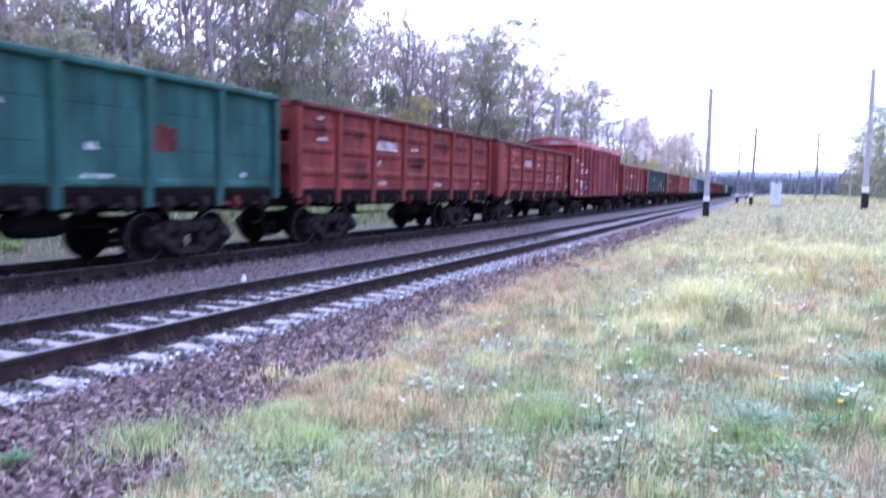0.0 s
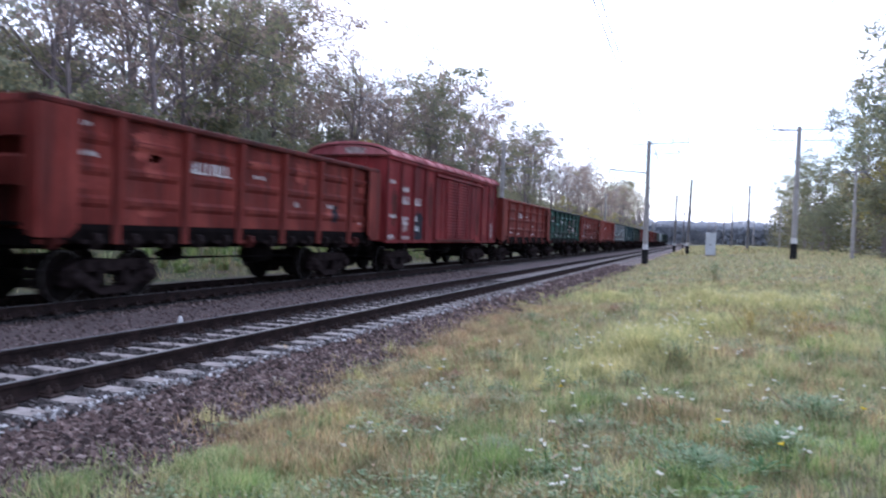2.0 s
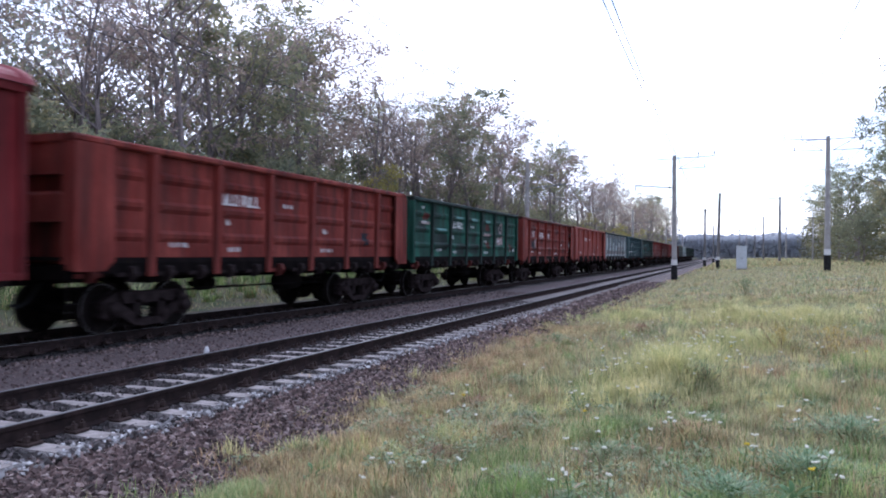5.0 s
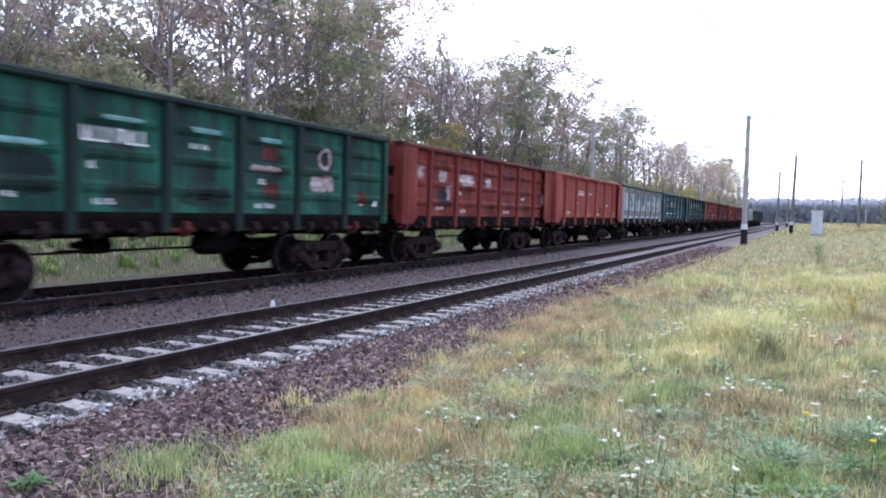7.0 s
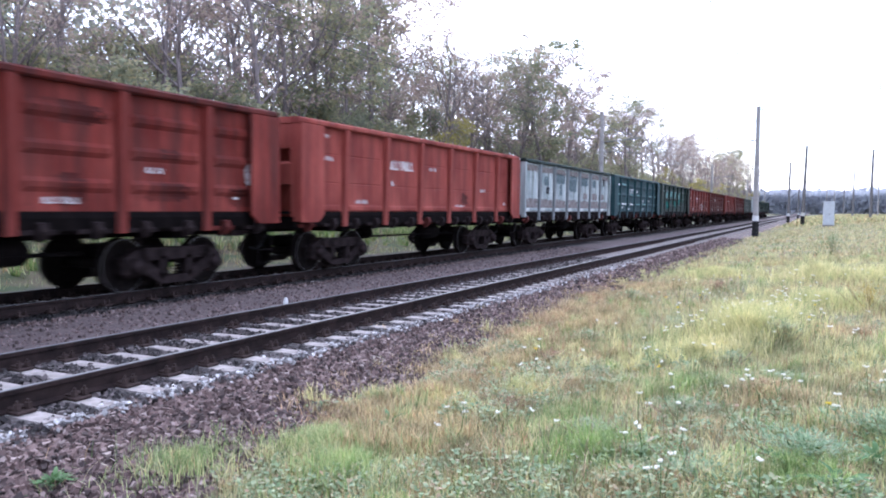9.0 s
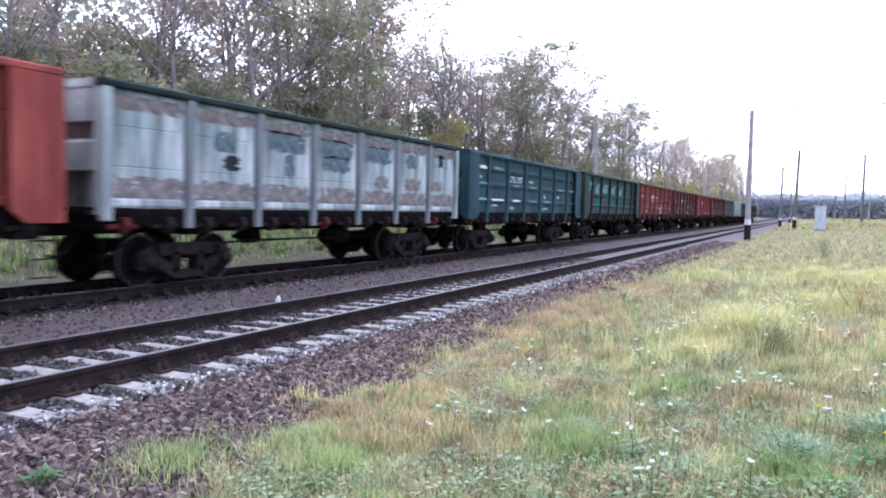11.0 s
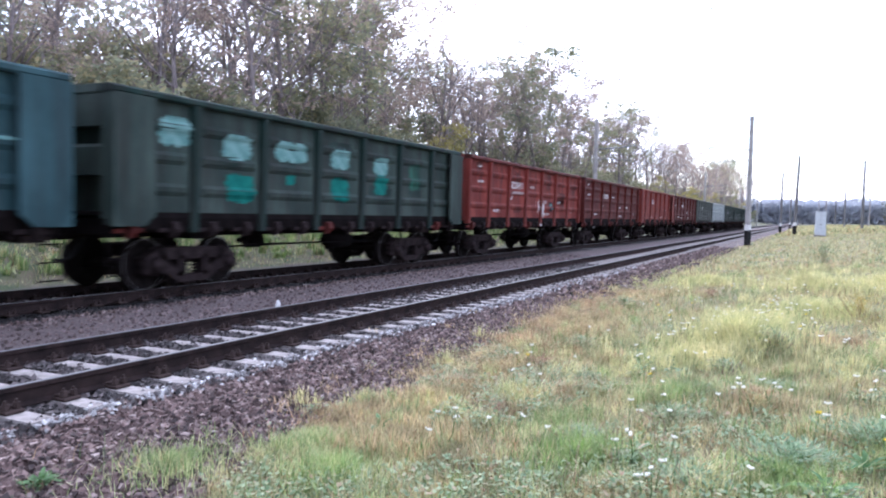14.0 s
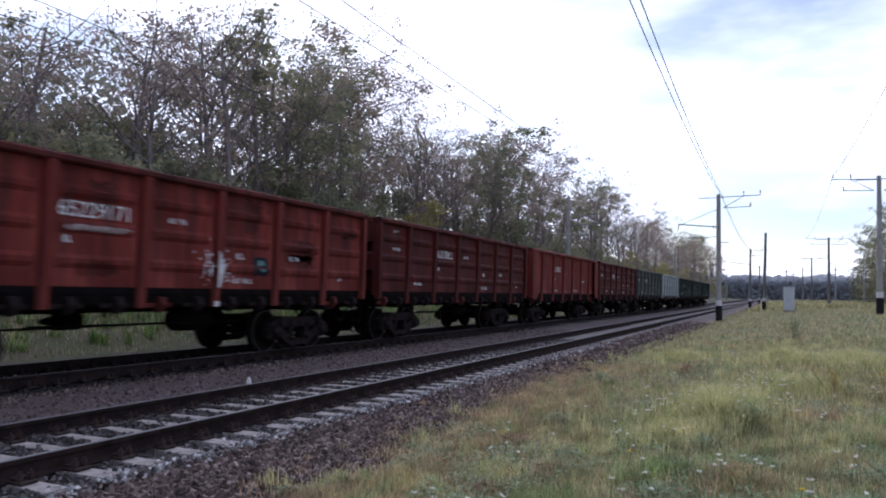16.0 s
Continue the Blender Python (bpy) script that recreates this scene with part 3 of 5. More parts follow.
def latch_mesh(bm):
    # hinged catch of a floor hatch
    prism(bm, [(0.0, 0.0), (0.10, -0.02), (0.13, -0.14), (0.05, -0.27), (-0.06, -0.30), (-0.05, -0.10)], "y", -0.07, 0.07)
    box(bm, -0.12, 0.0, -0.30, 0.30, -0.20, -0.12, 0.01)


def bogie_frame_mesh(bm):
    # cast side frame with its two windows and spring nest
    def arch(y0, z0, y1, z1, h, w=0.13):
        d = Vector((0, y1 - y0, z1 - z0)).normalized()
        nrm = Vector((0, -d.z, d.y)) * h / 2
        a, b = Vector((0, y0, z0)), Vector((0, y1, z1))
        prism(bm, [((a + nrm).y, (a + nrm).z), ((b + nrm).y, (b + nrm).z), ((b - nrm).y, (b - nrm).z), ((a - nrm).y, (a - nrm).z)], "x", -w, w)
    arch(-0.80, 0.68, 0.80, 0.68, 0.22)
    for s in (-1, 1):
        arch(s * 1.10, 0.50, s * 0.70, 0.70, 0.26)
        arch(s * 0.80, 0.50, s * 0.30, 0.22, 0.20)
        arch(s * 0.32, 0.24, s * 0.30, 0.64, 0.14)
        box(bm, -0.15, 0.15, s * 0.925 - 0.21, s * 0.925 + 0.21, 0.28, 0.66, 0.06)
    arch(-0.34, 0.20, 0.34, 0.20, 0.14)


def spring_mesh(bm):
    pts = [(0.07 * math.cos(a * 0.9), 0.07 * math.sin(a * 0.9), 0.27 + a * 0.0085) for a in range(0, 36, 2)]
    tube(bm, pts, 0.017, 4)


def bolster_mesh(bm):
    box(bm, -1.05, 1.05, -0.20, 0.20, 0.52, 0.78, 0.04)
    bmesh.ops.create_cone(bm, segments=16, radius1=0.2, radius2=0.2, depth=0.12, cap_ends=True, matrix=Matrix.Translation((0, 0, 0.84)))


def cap_mesh(bm):
    bmesh.ops.create_cone(bm, segments=14, radius1=0.15, radius2=0.12, depth=0.14, cap_ends=True, matrix=pose(0.07, 0, 0, 0, 90, 0))


def wheel_mesh(bm):
    outline = [(-0.065, 0.478), (0.055, 0.474), (0.065, 0.39), (0.02, 0.36), (-0.01, 0.20), (0.06, 0.16), (0.07, 0.10), (-0.09, 0.10), (-0.07, 0.18), (-0.05, 0.36), (-0.068, 0.40), (-0.095, 0.505)]
    k = 20
    rings = [[bm.verts.new((u, r * math.cos(2 * math.pi * i / k), r * math.sin(2 * math.pi * i / k))) for u, r in outline] for i in range(k)]
    q = len(outline)
    for i in range(k):
        a, b = rings[i], rings[(i + 1) % k]
        for j in range(q):
            bm.faces.new((a[j], a[(j + 1) % q], b[(j + 1) % q], b[j]))


def rim_mesh(bm):
    k, pr = 20, [(0.060, 0.462), (0.068, 0.462), (0.068, 0.474), (0.060, 0.474)]
    rings = [[bm.verts.new((u, r * math.cos(2 * math.pi * i / k), r * math.sin(2 * math.pi * i / k))) for u, r in pr] for i in range(k)]
    for i in range(k):
        a, b = rings[i], rings[(i + 1) % k]
        for j in range(4):
            bm.faces.new((a[j], a[(j + 1) % 4], b[(j + 1) % 4], b[j]))


def axle_mesh(bm):
    bmesh.ops.create_cone(bm, segments=12, radius1=0.085, radius2=0.085, depth=2.1, cap_ends=True, matrix=pose(0, 0, 0, 0, 90, 0))


def coupler_mesh(bm):
    box(bm, -0.11, 0.11, -0.62, 0.0, -0.11, 0.11, 0.02)
    prism(bm, [(-0.22, -0.62), (-0.28, -0.86), (-0.06, -0.80), (0.02, -0.72), (0.10, -0.92), (0.22, -0.90), (0.24, -0.62)], "z", -0.15, 0.15)


def hose_mesh(bm):
    pts = [(0.0, 0.0, 0.0), (0.0, -0.10, -0.14), (0.02, -0.26, -0.32), (0.03, -0.45, -0.40), (0.02, -0.62, -0.36)]
    tube(bm, pts, 0.028, 7)


def ladder_mesh(bm):
    for y in (-0.2, 0.2):
        tube(bm, [(0, y, -0.65), (0, y, 0.35)], 0.014, 5)
    for z in (-0.62, -0.34, -0.06, 0.22):
        tube(bm, [(0, -0.2, z), (0, 0.2, z)], 0.013, 5)


def cylinder_mesh(bm):
    bmesh.ops.create_cone(bm, segments=16, radius1=0.18, radius2=0.18, depth=0.5, cap_ends=True, matrix=pose(0, 0, 0, 90, 0, 0))
    bmesh.ops.create_cone(bm, segments=12, radius1=0.10, radius2=0.05, depth=0.3, cap_ends=True, matrix=pose(0, -0.4, 0, 90, 0, 0))


def tank_mesh(bm):
    bmesh.ops.create_uvsphere(bm, u_segments=14, v_segments=8, radius=0.24, matrix=pose(0, 0, 0, 90, 0, 0))
    for v in bm.verts:
        v.co.y += 0.35 * (1 if v.co.y > 0.001 else -1 if v.co.y < -0.001 else 0)


def rod_mesh(bm):
    tube(bm, [(0.0, -2.9, 0.0), (0.0, 2.9, 0.02)], 0.022, 6)
    tube(bm, [(0.35, -2.6, 0.06), (0.35, 2.6, 0.0)], 0.018, 6)


def running_gear(wagon, half_base):
    """Bogies, wheelsets, couplers, hoses and brake gear."""
    sets = []
    for s in (-1, 1):
        bogie = put("bogie", mesh_of("bogie_bolster", bolster_mesh), BOGIE, wagon, pose(0, s * half_base, 0), "cast steel freight bogie caked in dust")
        for q in (-1, 1):
            put("side_frame", mesh_of("bogie_side_frame", bogie_frame_mesh), BOGIE, bogie, pose(q * 1.02, 0, 0))
            for d in (-0.13, 0.13):
                put("spring", mesh_of("coil_spring", spring_mesh), GRIME_SHADE, bogie, pose(q * 1.02, d, 0))
            for d in (-0.925, 0.925):
                put("axle_cap", mesh_of("axle_cap", cap_mesh, True), BOGIE, bogie, pose(q * 1.15, d, 0.478, 0, 0, 0 if q > 0 else 180))
        for d in (-0.925, 0.925):
            ws = put("wheelset", mesh_of("axle", axle_mesh, True), WHEEL, wagon, pose(0, s * half_base + d, 0.478))
            for q in (-1, 1):
                w = put("wheel", mesh_of("wheel", wheel_mesh, True), WHEEL, ws, pose(q * 0.79, 0, 0, 0, 0, 0 if q > 0 else 180))
                put("wheel_rim", mesh_of("wheel_rim", rim_mesh), TREAD, ws, pose(q * 0.79, 0, 0, 0, 0, 0 if q > 0 else 180))
            sets.append((ws, s * half_base + d))
    return sets


def ends_gear(wagon, half):
    for s in (-1, 1):
        put("coupler", mesh_of("coupler", coupler_mesh), BOGIE, wagon, pose(0, s * (half + 0.02), 1.04, 0, 0, 0 if s < 0 else 180), "cast steel automatic coupler")
        put("brake_hose", mesh_of("brake_hose", hose_mesh, True), RUBBER, wagon, pose(0.34 * -s, s * (half + 0.02), 0.98, 0, 0, 0 if s < 0 else 180), "black rubber brake hose")
    put("brake_cylinder", mesh_of("brake_cylinder", cylinder_mesh, True), GRIME_SHADE, wagon, pose(-0.5, -0.8, 0.78))
    put("air_tank", mesh_of("air_tank", tank_mesh, True), GRIME_SHADE, wagon, pose(0.62, 1.2, 0.80))
    put("brake_rod", mesh_of("brake_rod", rod_mesh), GRIME_SHADE, wagon, pose(0.5, 0, 0.72))


def bars_mesh(words, h):
    """Unreadable lettering: short upright and level bars."""
    def build(bm):
        y = 0.0
        for k, w in enumerate(words):
            for c in range(w):
                t = (c * 7 + k * 3) % 5
                box(bm, 0, 0.004, y, y + h * 0.16, 0, h)
                if t != 1:
                    box(bm, 0, 0.004, y + h * 0.16, y + h * 0.5, h * (0.84 if t % 2 else 0.0), h * (1.0 if t % 2 else 0.16))
                if t in (0, 3):
                    box(bm, 0, 0.004, y + h * 0.36, y + h * 0.5, h * 0.16, h * 0.84)
                y += h * 0.68
            y += h * 0.4
    return build


def text_mesh(text, h):
    cu = bpy.data.curves.new("lettering", "FONT")
    cu.body, cu.size, cu.extrude = text, h * 1.4, 0.002
    ob = new("lettering_source", cu)
    me = bpy.data.meshes.new_from_object(ob.evaluated_get(bpy.context.evaluated_depsgraph_get()))
    bpy.data.objects.remove(ob)
    me.transform(Matrix(((0, 0, 1, 0.002), (1, 0, 0, 0), (0, 1, 0, 0), (0, 0, 0, 1))))
    me.materials.clear()
    me.materials.append(None)
    return me


def swage(z):
    """How far a ribbed sheet stands out at a height."""
    for c in (0.42, 0.98, 1.54):
        if c - 0.13 < z < c + 0.10:
            return float(np.interp(z, (c - 0.13, c - 0.05, c + 0.03, c + 0.10), (0, 0.05, 0.06, 0)))
    return 0.0


def patch_mesh(w, h, seed, z0=0.0, ribbed=False, ragged=1.0):
    """A film of paint, a flaked spot or a painted rib highlight with a ragged edge, following the sheet."""
    def build(bm):
        nx, nz = max(6, int(w / 0.05)), max(6, int(h / 0.04))
        grid = {}

        def vert(i, j):
            if (i, j) not in grid:
                y, z = (i / nx - 0.5) * w, (j / nz - 0.5) * h
                grid[i, j] = bm.verts.new((0.005 + (swage(z0 + z) if ribbed else 0.0), y, z))
            return grid[i, j]
        for i in range(nx):
            for j in range(nz):
                u, v = (i + 0.5) / nx * 2 - 1, (j + 0.5) / nz * 2 - 1
                q = (abs(u) ** 5 + abs(v) ** 5) + ragged * 0.9 * noise.noise(Vector((u * w * 4, v * h * 7, seed * 3.7))) + ragged * 0.65 * noise.noise(Vector((u * w * 18, v * h * 18, seed * 1.7)))
                if q < 0.72:
                    bm.faces.new((vert(i, j), vert(i + 1, j), vert(i + 1, j + 1), vert(i, j + 1)))
    return build


def splash_mesh(bm):
    """Blots and drips thrown over a post and the sheets beside it."""
    r = random.Random(5)
    for i in range(150):
        q, a = abs(r.gauss(0, 0.26)), r.random() * 6.283
        y, z = q * math.cos(a) * 1.05, 0.42 + q * math.sin(a) * 0.95
        if 0.075 < abs(y) < 0.11 or z < 0.02:
            continue
        d = (0.134 if abs(y) < 0.08 else swage(z)) + 0.004 + 0.0002 * i / 10
        k, w = r.randint(5, 7), r.uniform(0.008, 0.030) * (1.3 - q)
        ring = [bm.verts.new((d, y + w * r.uniform(0.6, 1.3) * math.cos(6.283 * j / k), z + 1.3 * w * r.uniform(0.6, 1.3) * math.sin(6.283 * j / k))) for j in range(k)]
        bm.faces.new(ring)
    for y, z0, z1 in ((-0.04, 0.02, 0.75), (0.0, 0.04, 0.68), (0.04, 0.12, 0.60)):
        box(bm, 0.131, 0.1345, y - 0.016, y + 0.016, z0, z1)
    box(bm, 0.05, 0.062, -0.065, 0.065, -0.355, -0.25)


def ring_mesh(bm):
    k = 28
    rings = [[bm.verts.new((0.006 + swage(1.30 + q * math.sin(6.283 * i / k)), q * math.cos(6.283 * i / k), q * math.sin(6.283 * i / k))) for i in range(k)] for q in (0.17, 0.21, 0.26)]
    for a, b in zip(rings, rings[1:]):
        for i in range(k):
            bm.faces.new((a[i], b[i], b[(i + 1) % k], a[(i + 1) % k]))


def gondola(colour, name_label, flat=False, number=None, marks=True, patches=(), seed=0, post_colour=None, corner_plates=False, wear=None, chord=None):
    wagon = tagged(new("gondola_wagon"), name_label, "freight wagon", "wagons of the goods train")
    walls = []
    for s in (1, -1):
        wall = put("side_wall", mesh_of("side_wall_lining", side_frame_mesh), colour, wagon, pose(s * SIDE_X, 0, FLOOR_Z, 0, 0, 0 if s > 0 else 180))
        walls.append(wall)
        put("top_chord", mesh_of("top_chord", top_chord_mesh), chord or post_colour or colour, wall)
        for e in (-1, 1):
            put("corner_post", mesh_of("corner_post", corner_post_mesh), colour, wall, pose(0, e * BODY_HALF, 0) @ Matrix.Diagonal((1, e, 1, 1)))
        pm = mesh_of("wall_panel_flat", panel_flat) if flat else mesh_of("wall_panel_ribbed", panel_ribbed)
        for i in range(7):
            put("wall_panel", pm, colour, wall, pose(0.0, -BODY_HALF + PANEL_W * (i + 0.5), 0.0))
        for i in range(1, 7):
            put("post", mesh_of("side_post", post_mesh), post_colour or colour, wall, pose(0.0, -BODY_HALF + PANEL_W * i, 0.0))
        if corner_plates:
            for e in (-1, 1):
                put("corner_plate", mesh_of("corner_plate", corner_plate_mesh), colour, wall, pose(0.06, e * (BODY_HALF + 0.005), 0) @ Matrix.Diagonal((1, -e, 1, 1)))
        for i in range(7):
            # the hatches' near-black colour paints the band of shade below the panels
            put("floor_hatch", mesh_of("floor_hatch", hatch_mesh), GRIME_SHADE, wall, pose(0.0, -BODY_HALF + PANEL_W * (i + 0.5), -0.002))
        for i in range(14):
            put("hatch_latch", mesh_of("hatch_latch", latch_mesh), BOGIE if i % 6 else RED_DARK, wall, pose(-0.02, -BODY_HALF + PANEL_W * (i + 0.5) / 2, -0.16))
    for s in (-1, 1):
        end = put("end_wall", mesh_of("end_plate", end_plate_mesh), colour, wagon, pose(0, s * (BODY_HALF - 0.31), FLOOR_Z, 0, 0, 0 if s < 0 else 180))
        put("end_chord", mesh_of("end_chord", end_chord_mesh), colour, end)
        for z in (0.86,):
            put("end_beam", mesh_of("end_beam", end_beam_mesh), colour, end, pose(0, 0, z))
        put("step_ladder", mesh_of("step_ladder", ladder_mesh), GRIME_SHADE, wagon, pose(1.50, s * 6.36, 1.0))
    put("floor", mesh_of("wagon_floor", floor_mesh), GRIME_SHADE, wagon, pose(0, 0, FLOOR_Z))
    put("centre_sill", mesh_of("centre_sill", sill_mesh), GRIME_SHADE, wagon, pose(0, 0, FLOOR_Z))
    ends_gear(wagon, 6.1)
    near = walls[0]
    out = 0.004
    r = random.Random(seed)
    if number:
        put("lettering", text_mesh(number, 0.26), WHITE, near, pose(out, -BODY_HALF + PANEL_W * 2 + 0.18, 1.125), "white painted wagon number")["kind"] = "stuff"
    elif marks:
        put("lettering", mesh_of("wagon_number_bars", bars_mesh((8,), 0.25)), WHITE, near, pose(out, -BODY_HALF + PANEL_W * 2 + 0.18, 1.13), "worn white painted wagon number")["kind"] = "stuff"
    if marks:
        spots = [(0.45, 1.18, (3, 4), 0.09), (0.45, 1.70, (5,), 0.08), (2.1, 0.68, (2,), 0.12), (2.15, 0.10, (6,), 0.10), (3.25, 1.18, (4, 3), 0.09),
                 (4.2, 0.10, (4, 5), 0.10), (4.25, 0.60, (3,), 0.12), (5.2, 0.64, (3, 2), 0.10), (1.2, 0.18, (5, 3), 0.09), (6.3, 0.22, (3,), 0.09)]
        for k, (p, z, words, h) in enumerate(spots):
            if r.random() < 0.75:
                put("stencil_mark", mesh_of("stencil_%d" % k, bars_mesh(words, h)), WHITE, near, pose(out, -BODY_HALF + PANEL_W * p + 0.12, z + 0.02))["kind"] = "stuff"
    for k, (p, z, w, h, material) in enumerate(patches):
        put("paint_patch", mesh_of("patch_%d_%d" % (seed, k), patch_mesh(w, h, k + seed, z, not flat, 0.28 if material in (TEAL_PATCH, PALE_PATCH) else 1.0)), material, near, pose(0.0, -BODY_HALF + PANEL_W * p, z))["kind"] = "stuff"
    for k in range(9 if wear else 0):
        w, h = r.uniform(0.3, 1.4), r.uniform(0.15, 0.6)
        p, z = r.randint(0, 6) + 0.5, r.uniform(0.25, 1.7)
        put("grime_film", mesh_of("grime_%d_%d" % (seed, k), patch_mesh(w, h, k + 3 * seed + 40, z, not flat)), wear, near, pose(-0.001, -BODY_HALF + PANEL_W * p, z))["kind"] = "stuff"
    return wagon, running_gear(wagon, 4.325), 6.96


def covered_wagon():
    """A tall covered wagon: panelled sides, a louvred sliding door, an arched ribbed roof."""
    H, L = 4.22, 7.15
    wagon = tagged(new("covered_wagon"), "crimson covered goods wagon with a pink-red arched roof", "freight wagon", "wagons of the goods train")
    base = 1.15
    bm = bmesh.new()
    box(bm, 1.44, 1.48, -L, L, base, H - 0.15)
    near = part("side_wall", bm, RED_BOX, wagon)
    bm = bmesh.new()
    box(bm, -1.48, -1.44, -L, L, base, H - 0.15)
    part("side_wall", bm, RED_BOX, wagon)

    def upright(bm):
        prism(bm, [(-0.07, 0.0), (-0.05, 0.07), (0.05, 0.07), (0.07, 0.0)], "z", base - 0.02, H - 0.2)
        for v in bm.verts:
            v.co.x, v.co.y = v.co.y + 1.48, v.co.x
    for y in (-L + 0.08, -5.85, -4.6, -3.35, -2.2, 3.3, 4.5, 5.75, L - 0.08):
        put("post", mesh_of("covered_wagon_post", upright), RED_BOX, near, pose(0, y, 0))

    def louvre(bm):
        prism(bm, [(0.0, -0.055), (0.03, -0.035), (0.03, 0.02), (0.0, 0.05)], "y", -0.62, 0.62)
    bm = bmesh.new()
    box(bm, 1.50, 1.56, -0.95, 1.95, base + 0.12, H - 0.45)
    door = part("sliding_door", bm, RED_BOX, wagon, "louvred steel sliding door")
    for y in (-0.95, 0.5, 1.95):
        bm = bmesh.new()
        box(bm, 1.56, 1.60, y - 0.06, y + 0.06, base + 0.12, H - 0.45)
        part("door_stile", bm, RED_BOX, door)
    for y in (-0.225, 1.225):
        for i in range(19):
            put("louvre", mesh_of("door_louvre", louvre), RED_BOX, door, pose(1.562, y, base + 0.30 + 0.125 * i))
    for y0, y1 in ((-2.15, -1.0), (2.0, 3.2)):
        bm = bmesh.new()
        box(bm, 1.50, 1.55, y0, y1, base + 0.12, H - 0.5)
        leaf = part("door_leaf", bm, RED_BOX, wagon)
        for dims in ((1.55, 1.58, y0 + 0.55, y0 + 0.64, base + 0.12, H - 0.5), (1.55, 1.575, y0, y1, base + 1.2, base + 1.28)):
            bm = bmesh.new()
            box(bm, *dims)
            part("stiffener", bm, RED_BOX, leaf)
    bm = bmesh.new()
    box(bm, 1.48, 1.63, -2.3, 4.4, H - 0.44, H - 0.34, 0.02)
    part("door_track", bm, RED_BOX, near)
    bm = bmesh.new()
    box(bm, 1.48, 1.60, -2.2, 3.4, base - 0.02, base + 0.09, 0.02)
    part("door_sill", bm, RED_DARK, near)
    bm = bmesh.new()
    box(bm, 1.48, 1.53, -L, L, base - 0.05, base + 0.06)
    box(bm, 1.48, 1.56, -L, L, H - 0.22, H - 0.08, 0.015)
    part("side_rail", bm, RED_BOX, near)
    for s in (-1, 1):
        bm = bmesh.new()
        box(bm, -1.47, 1.47, s * (L - 0.03) - 0.02, s * (L - 0.03) + 0.02, base, H - 0.1)
        wall = part("end_wall", bm, RED_BOX, wagon)
        for x in (-0.7, 0.0, 0.7):
            bm = bmesh.new()
            box(bm, x - 0.07, x + 0.07, s * (L + 0.02) - 0.04, s * (L + 0.02) + 0.04, base, H - 0.1)
            part("end_post", bm, RED_BOX, wall)
        bm = bmesh.new()
        prism(bm, [(1.5 * math.cos(math.pi * k / 12), H - 0.1 + 0.36 * math.sin(math.pi * k / 12)) for k in range(13)], "y", *sorted((s * L, s * (L - 0.05))))
        gable = part("gable", bm, ROOF_RED, wall)
        bm = bmesh.new()
        box(bm, -1.58, 1.58, s * (L + 0.04) - 0.05, s * (L + 0.04) + 0.05, H - 0.16, H - 0.08, 0.015)
        part("end_eave", bm, RED_DARK, wall)
        if s < 0:
            bm = bmesh.new()
            patch_mesh(0.9, 0.22, 33)(bm)
            for v in bm.verts:
                v.co = Vector((v.co.y + 0.25, -L - 0.006, v.co.z + H + 0.07))
            part("rubbed_paint", bm, WORN_WHITE, gable, "rubbed white paint marks")["kind"] = "stuff"

    def arch_points(r, h):
        return [(r * math.cos(math.pi * k / 16), H - 0.08 + h * math.sin(math.pi * k / 16)) for k in range(17)]
    bm = bmesh.new()
    o, i = arch_points(1.60, 0.42), arch_points(1.56, 0.37)
    prism(bm, o + i[::-1], "y", -L - 0.06, L + 0.06)
    roof = part("roof", bm, ROOF_RED, wagon, "arched sheet-metal roof with raised ribs")

    def rib(bm):
        a, b = arch_points(1.645, 0.47), arch_points(1.60, 0.42)
        prism(bm, a + b[::-1], "y", -0.05, 0.05)
    for k in range(13):
        put("roof_rib", mesh_of("roof_rib", rib), ROOF_RED, roof, pose(0, -L + 0.05 + k * (2 * L - 0.1) / 12, 0))
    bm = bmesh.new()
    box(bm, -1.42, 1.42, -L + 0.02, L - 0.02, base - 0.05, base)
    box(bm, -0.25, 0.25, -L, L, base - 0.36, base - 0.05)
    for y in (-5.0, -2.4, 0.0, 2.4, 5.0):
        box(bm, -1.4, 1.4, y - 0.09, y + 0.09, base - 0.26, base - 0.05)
    part("underframe", bm, GRIME_SHADE, wagon)
    ends_gear(wagon, L - 0.45)
    out = 1.484
    for y, z, words, h in ((-5.6, 2.52, (4,), 0.28), (-4.4, 2.52, (4,), 0.28), (-5.55, 2.98, (3, 2), 0.12), (-6.6, 3.2, (4,), 0.12), (-5.55, 1.95, (4, 2), 0.11), (-5.5, 1.78, (6,), 0.10),
                           (-4.3, 1.92, (2,), 0.20), (-4.3, 1.55, (3,), 0.22), (-6.75, 1.98, (6,), 0.14), (-6.75, 1.30, (5,), 0.10), (5.75, 1.50, (4,), 0.12), (5.75, 1.30, (3,), 0.12), (4.5, 3.2, (4,), 0.12)):
        put("stencil_mark", mesh_of("covered_%s_%.2f" % (len(words) * 10 + words[0], h), bars_mesh(words, h)), WHITE, near, pose(out, y, z))["kind"] = "stuff"
    put("paint_patch", mesh_of("covered_patch", patch_mesh(0.9, 1.1, 5)), DARK_PATCH, near, pose(out - 0.006, -3.95, 1.72))["kind"] = "stuff"
    put("paint_patch", mesh_of("covered_patch_b", patch_mesh(0.5, 1.3, 8)), RED_DARK, near, pose(out - 0.006, -6.35, 2.3))["kind"] = "stuff"
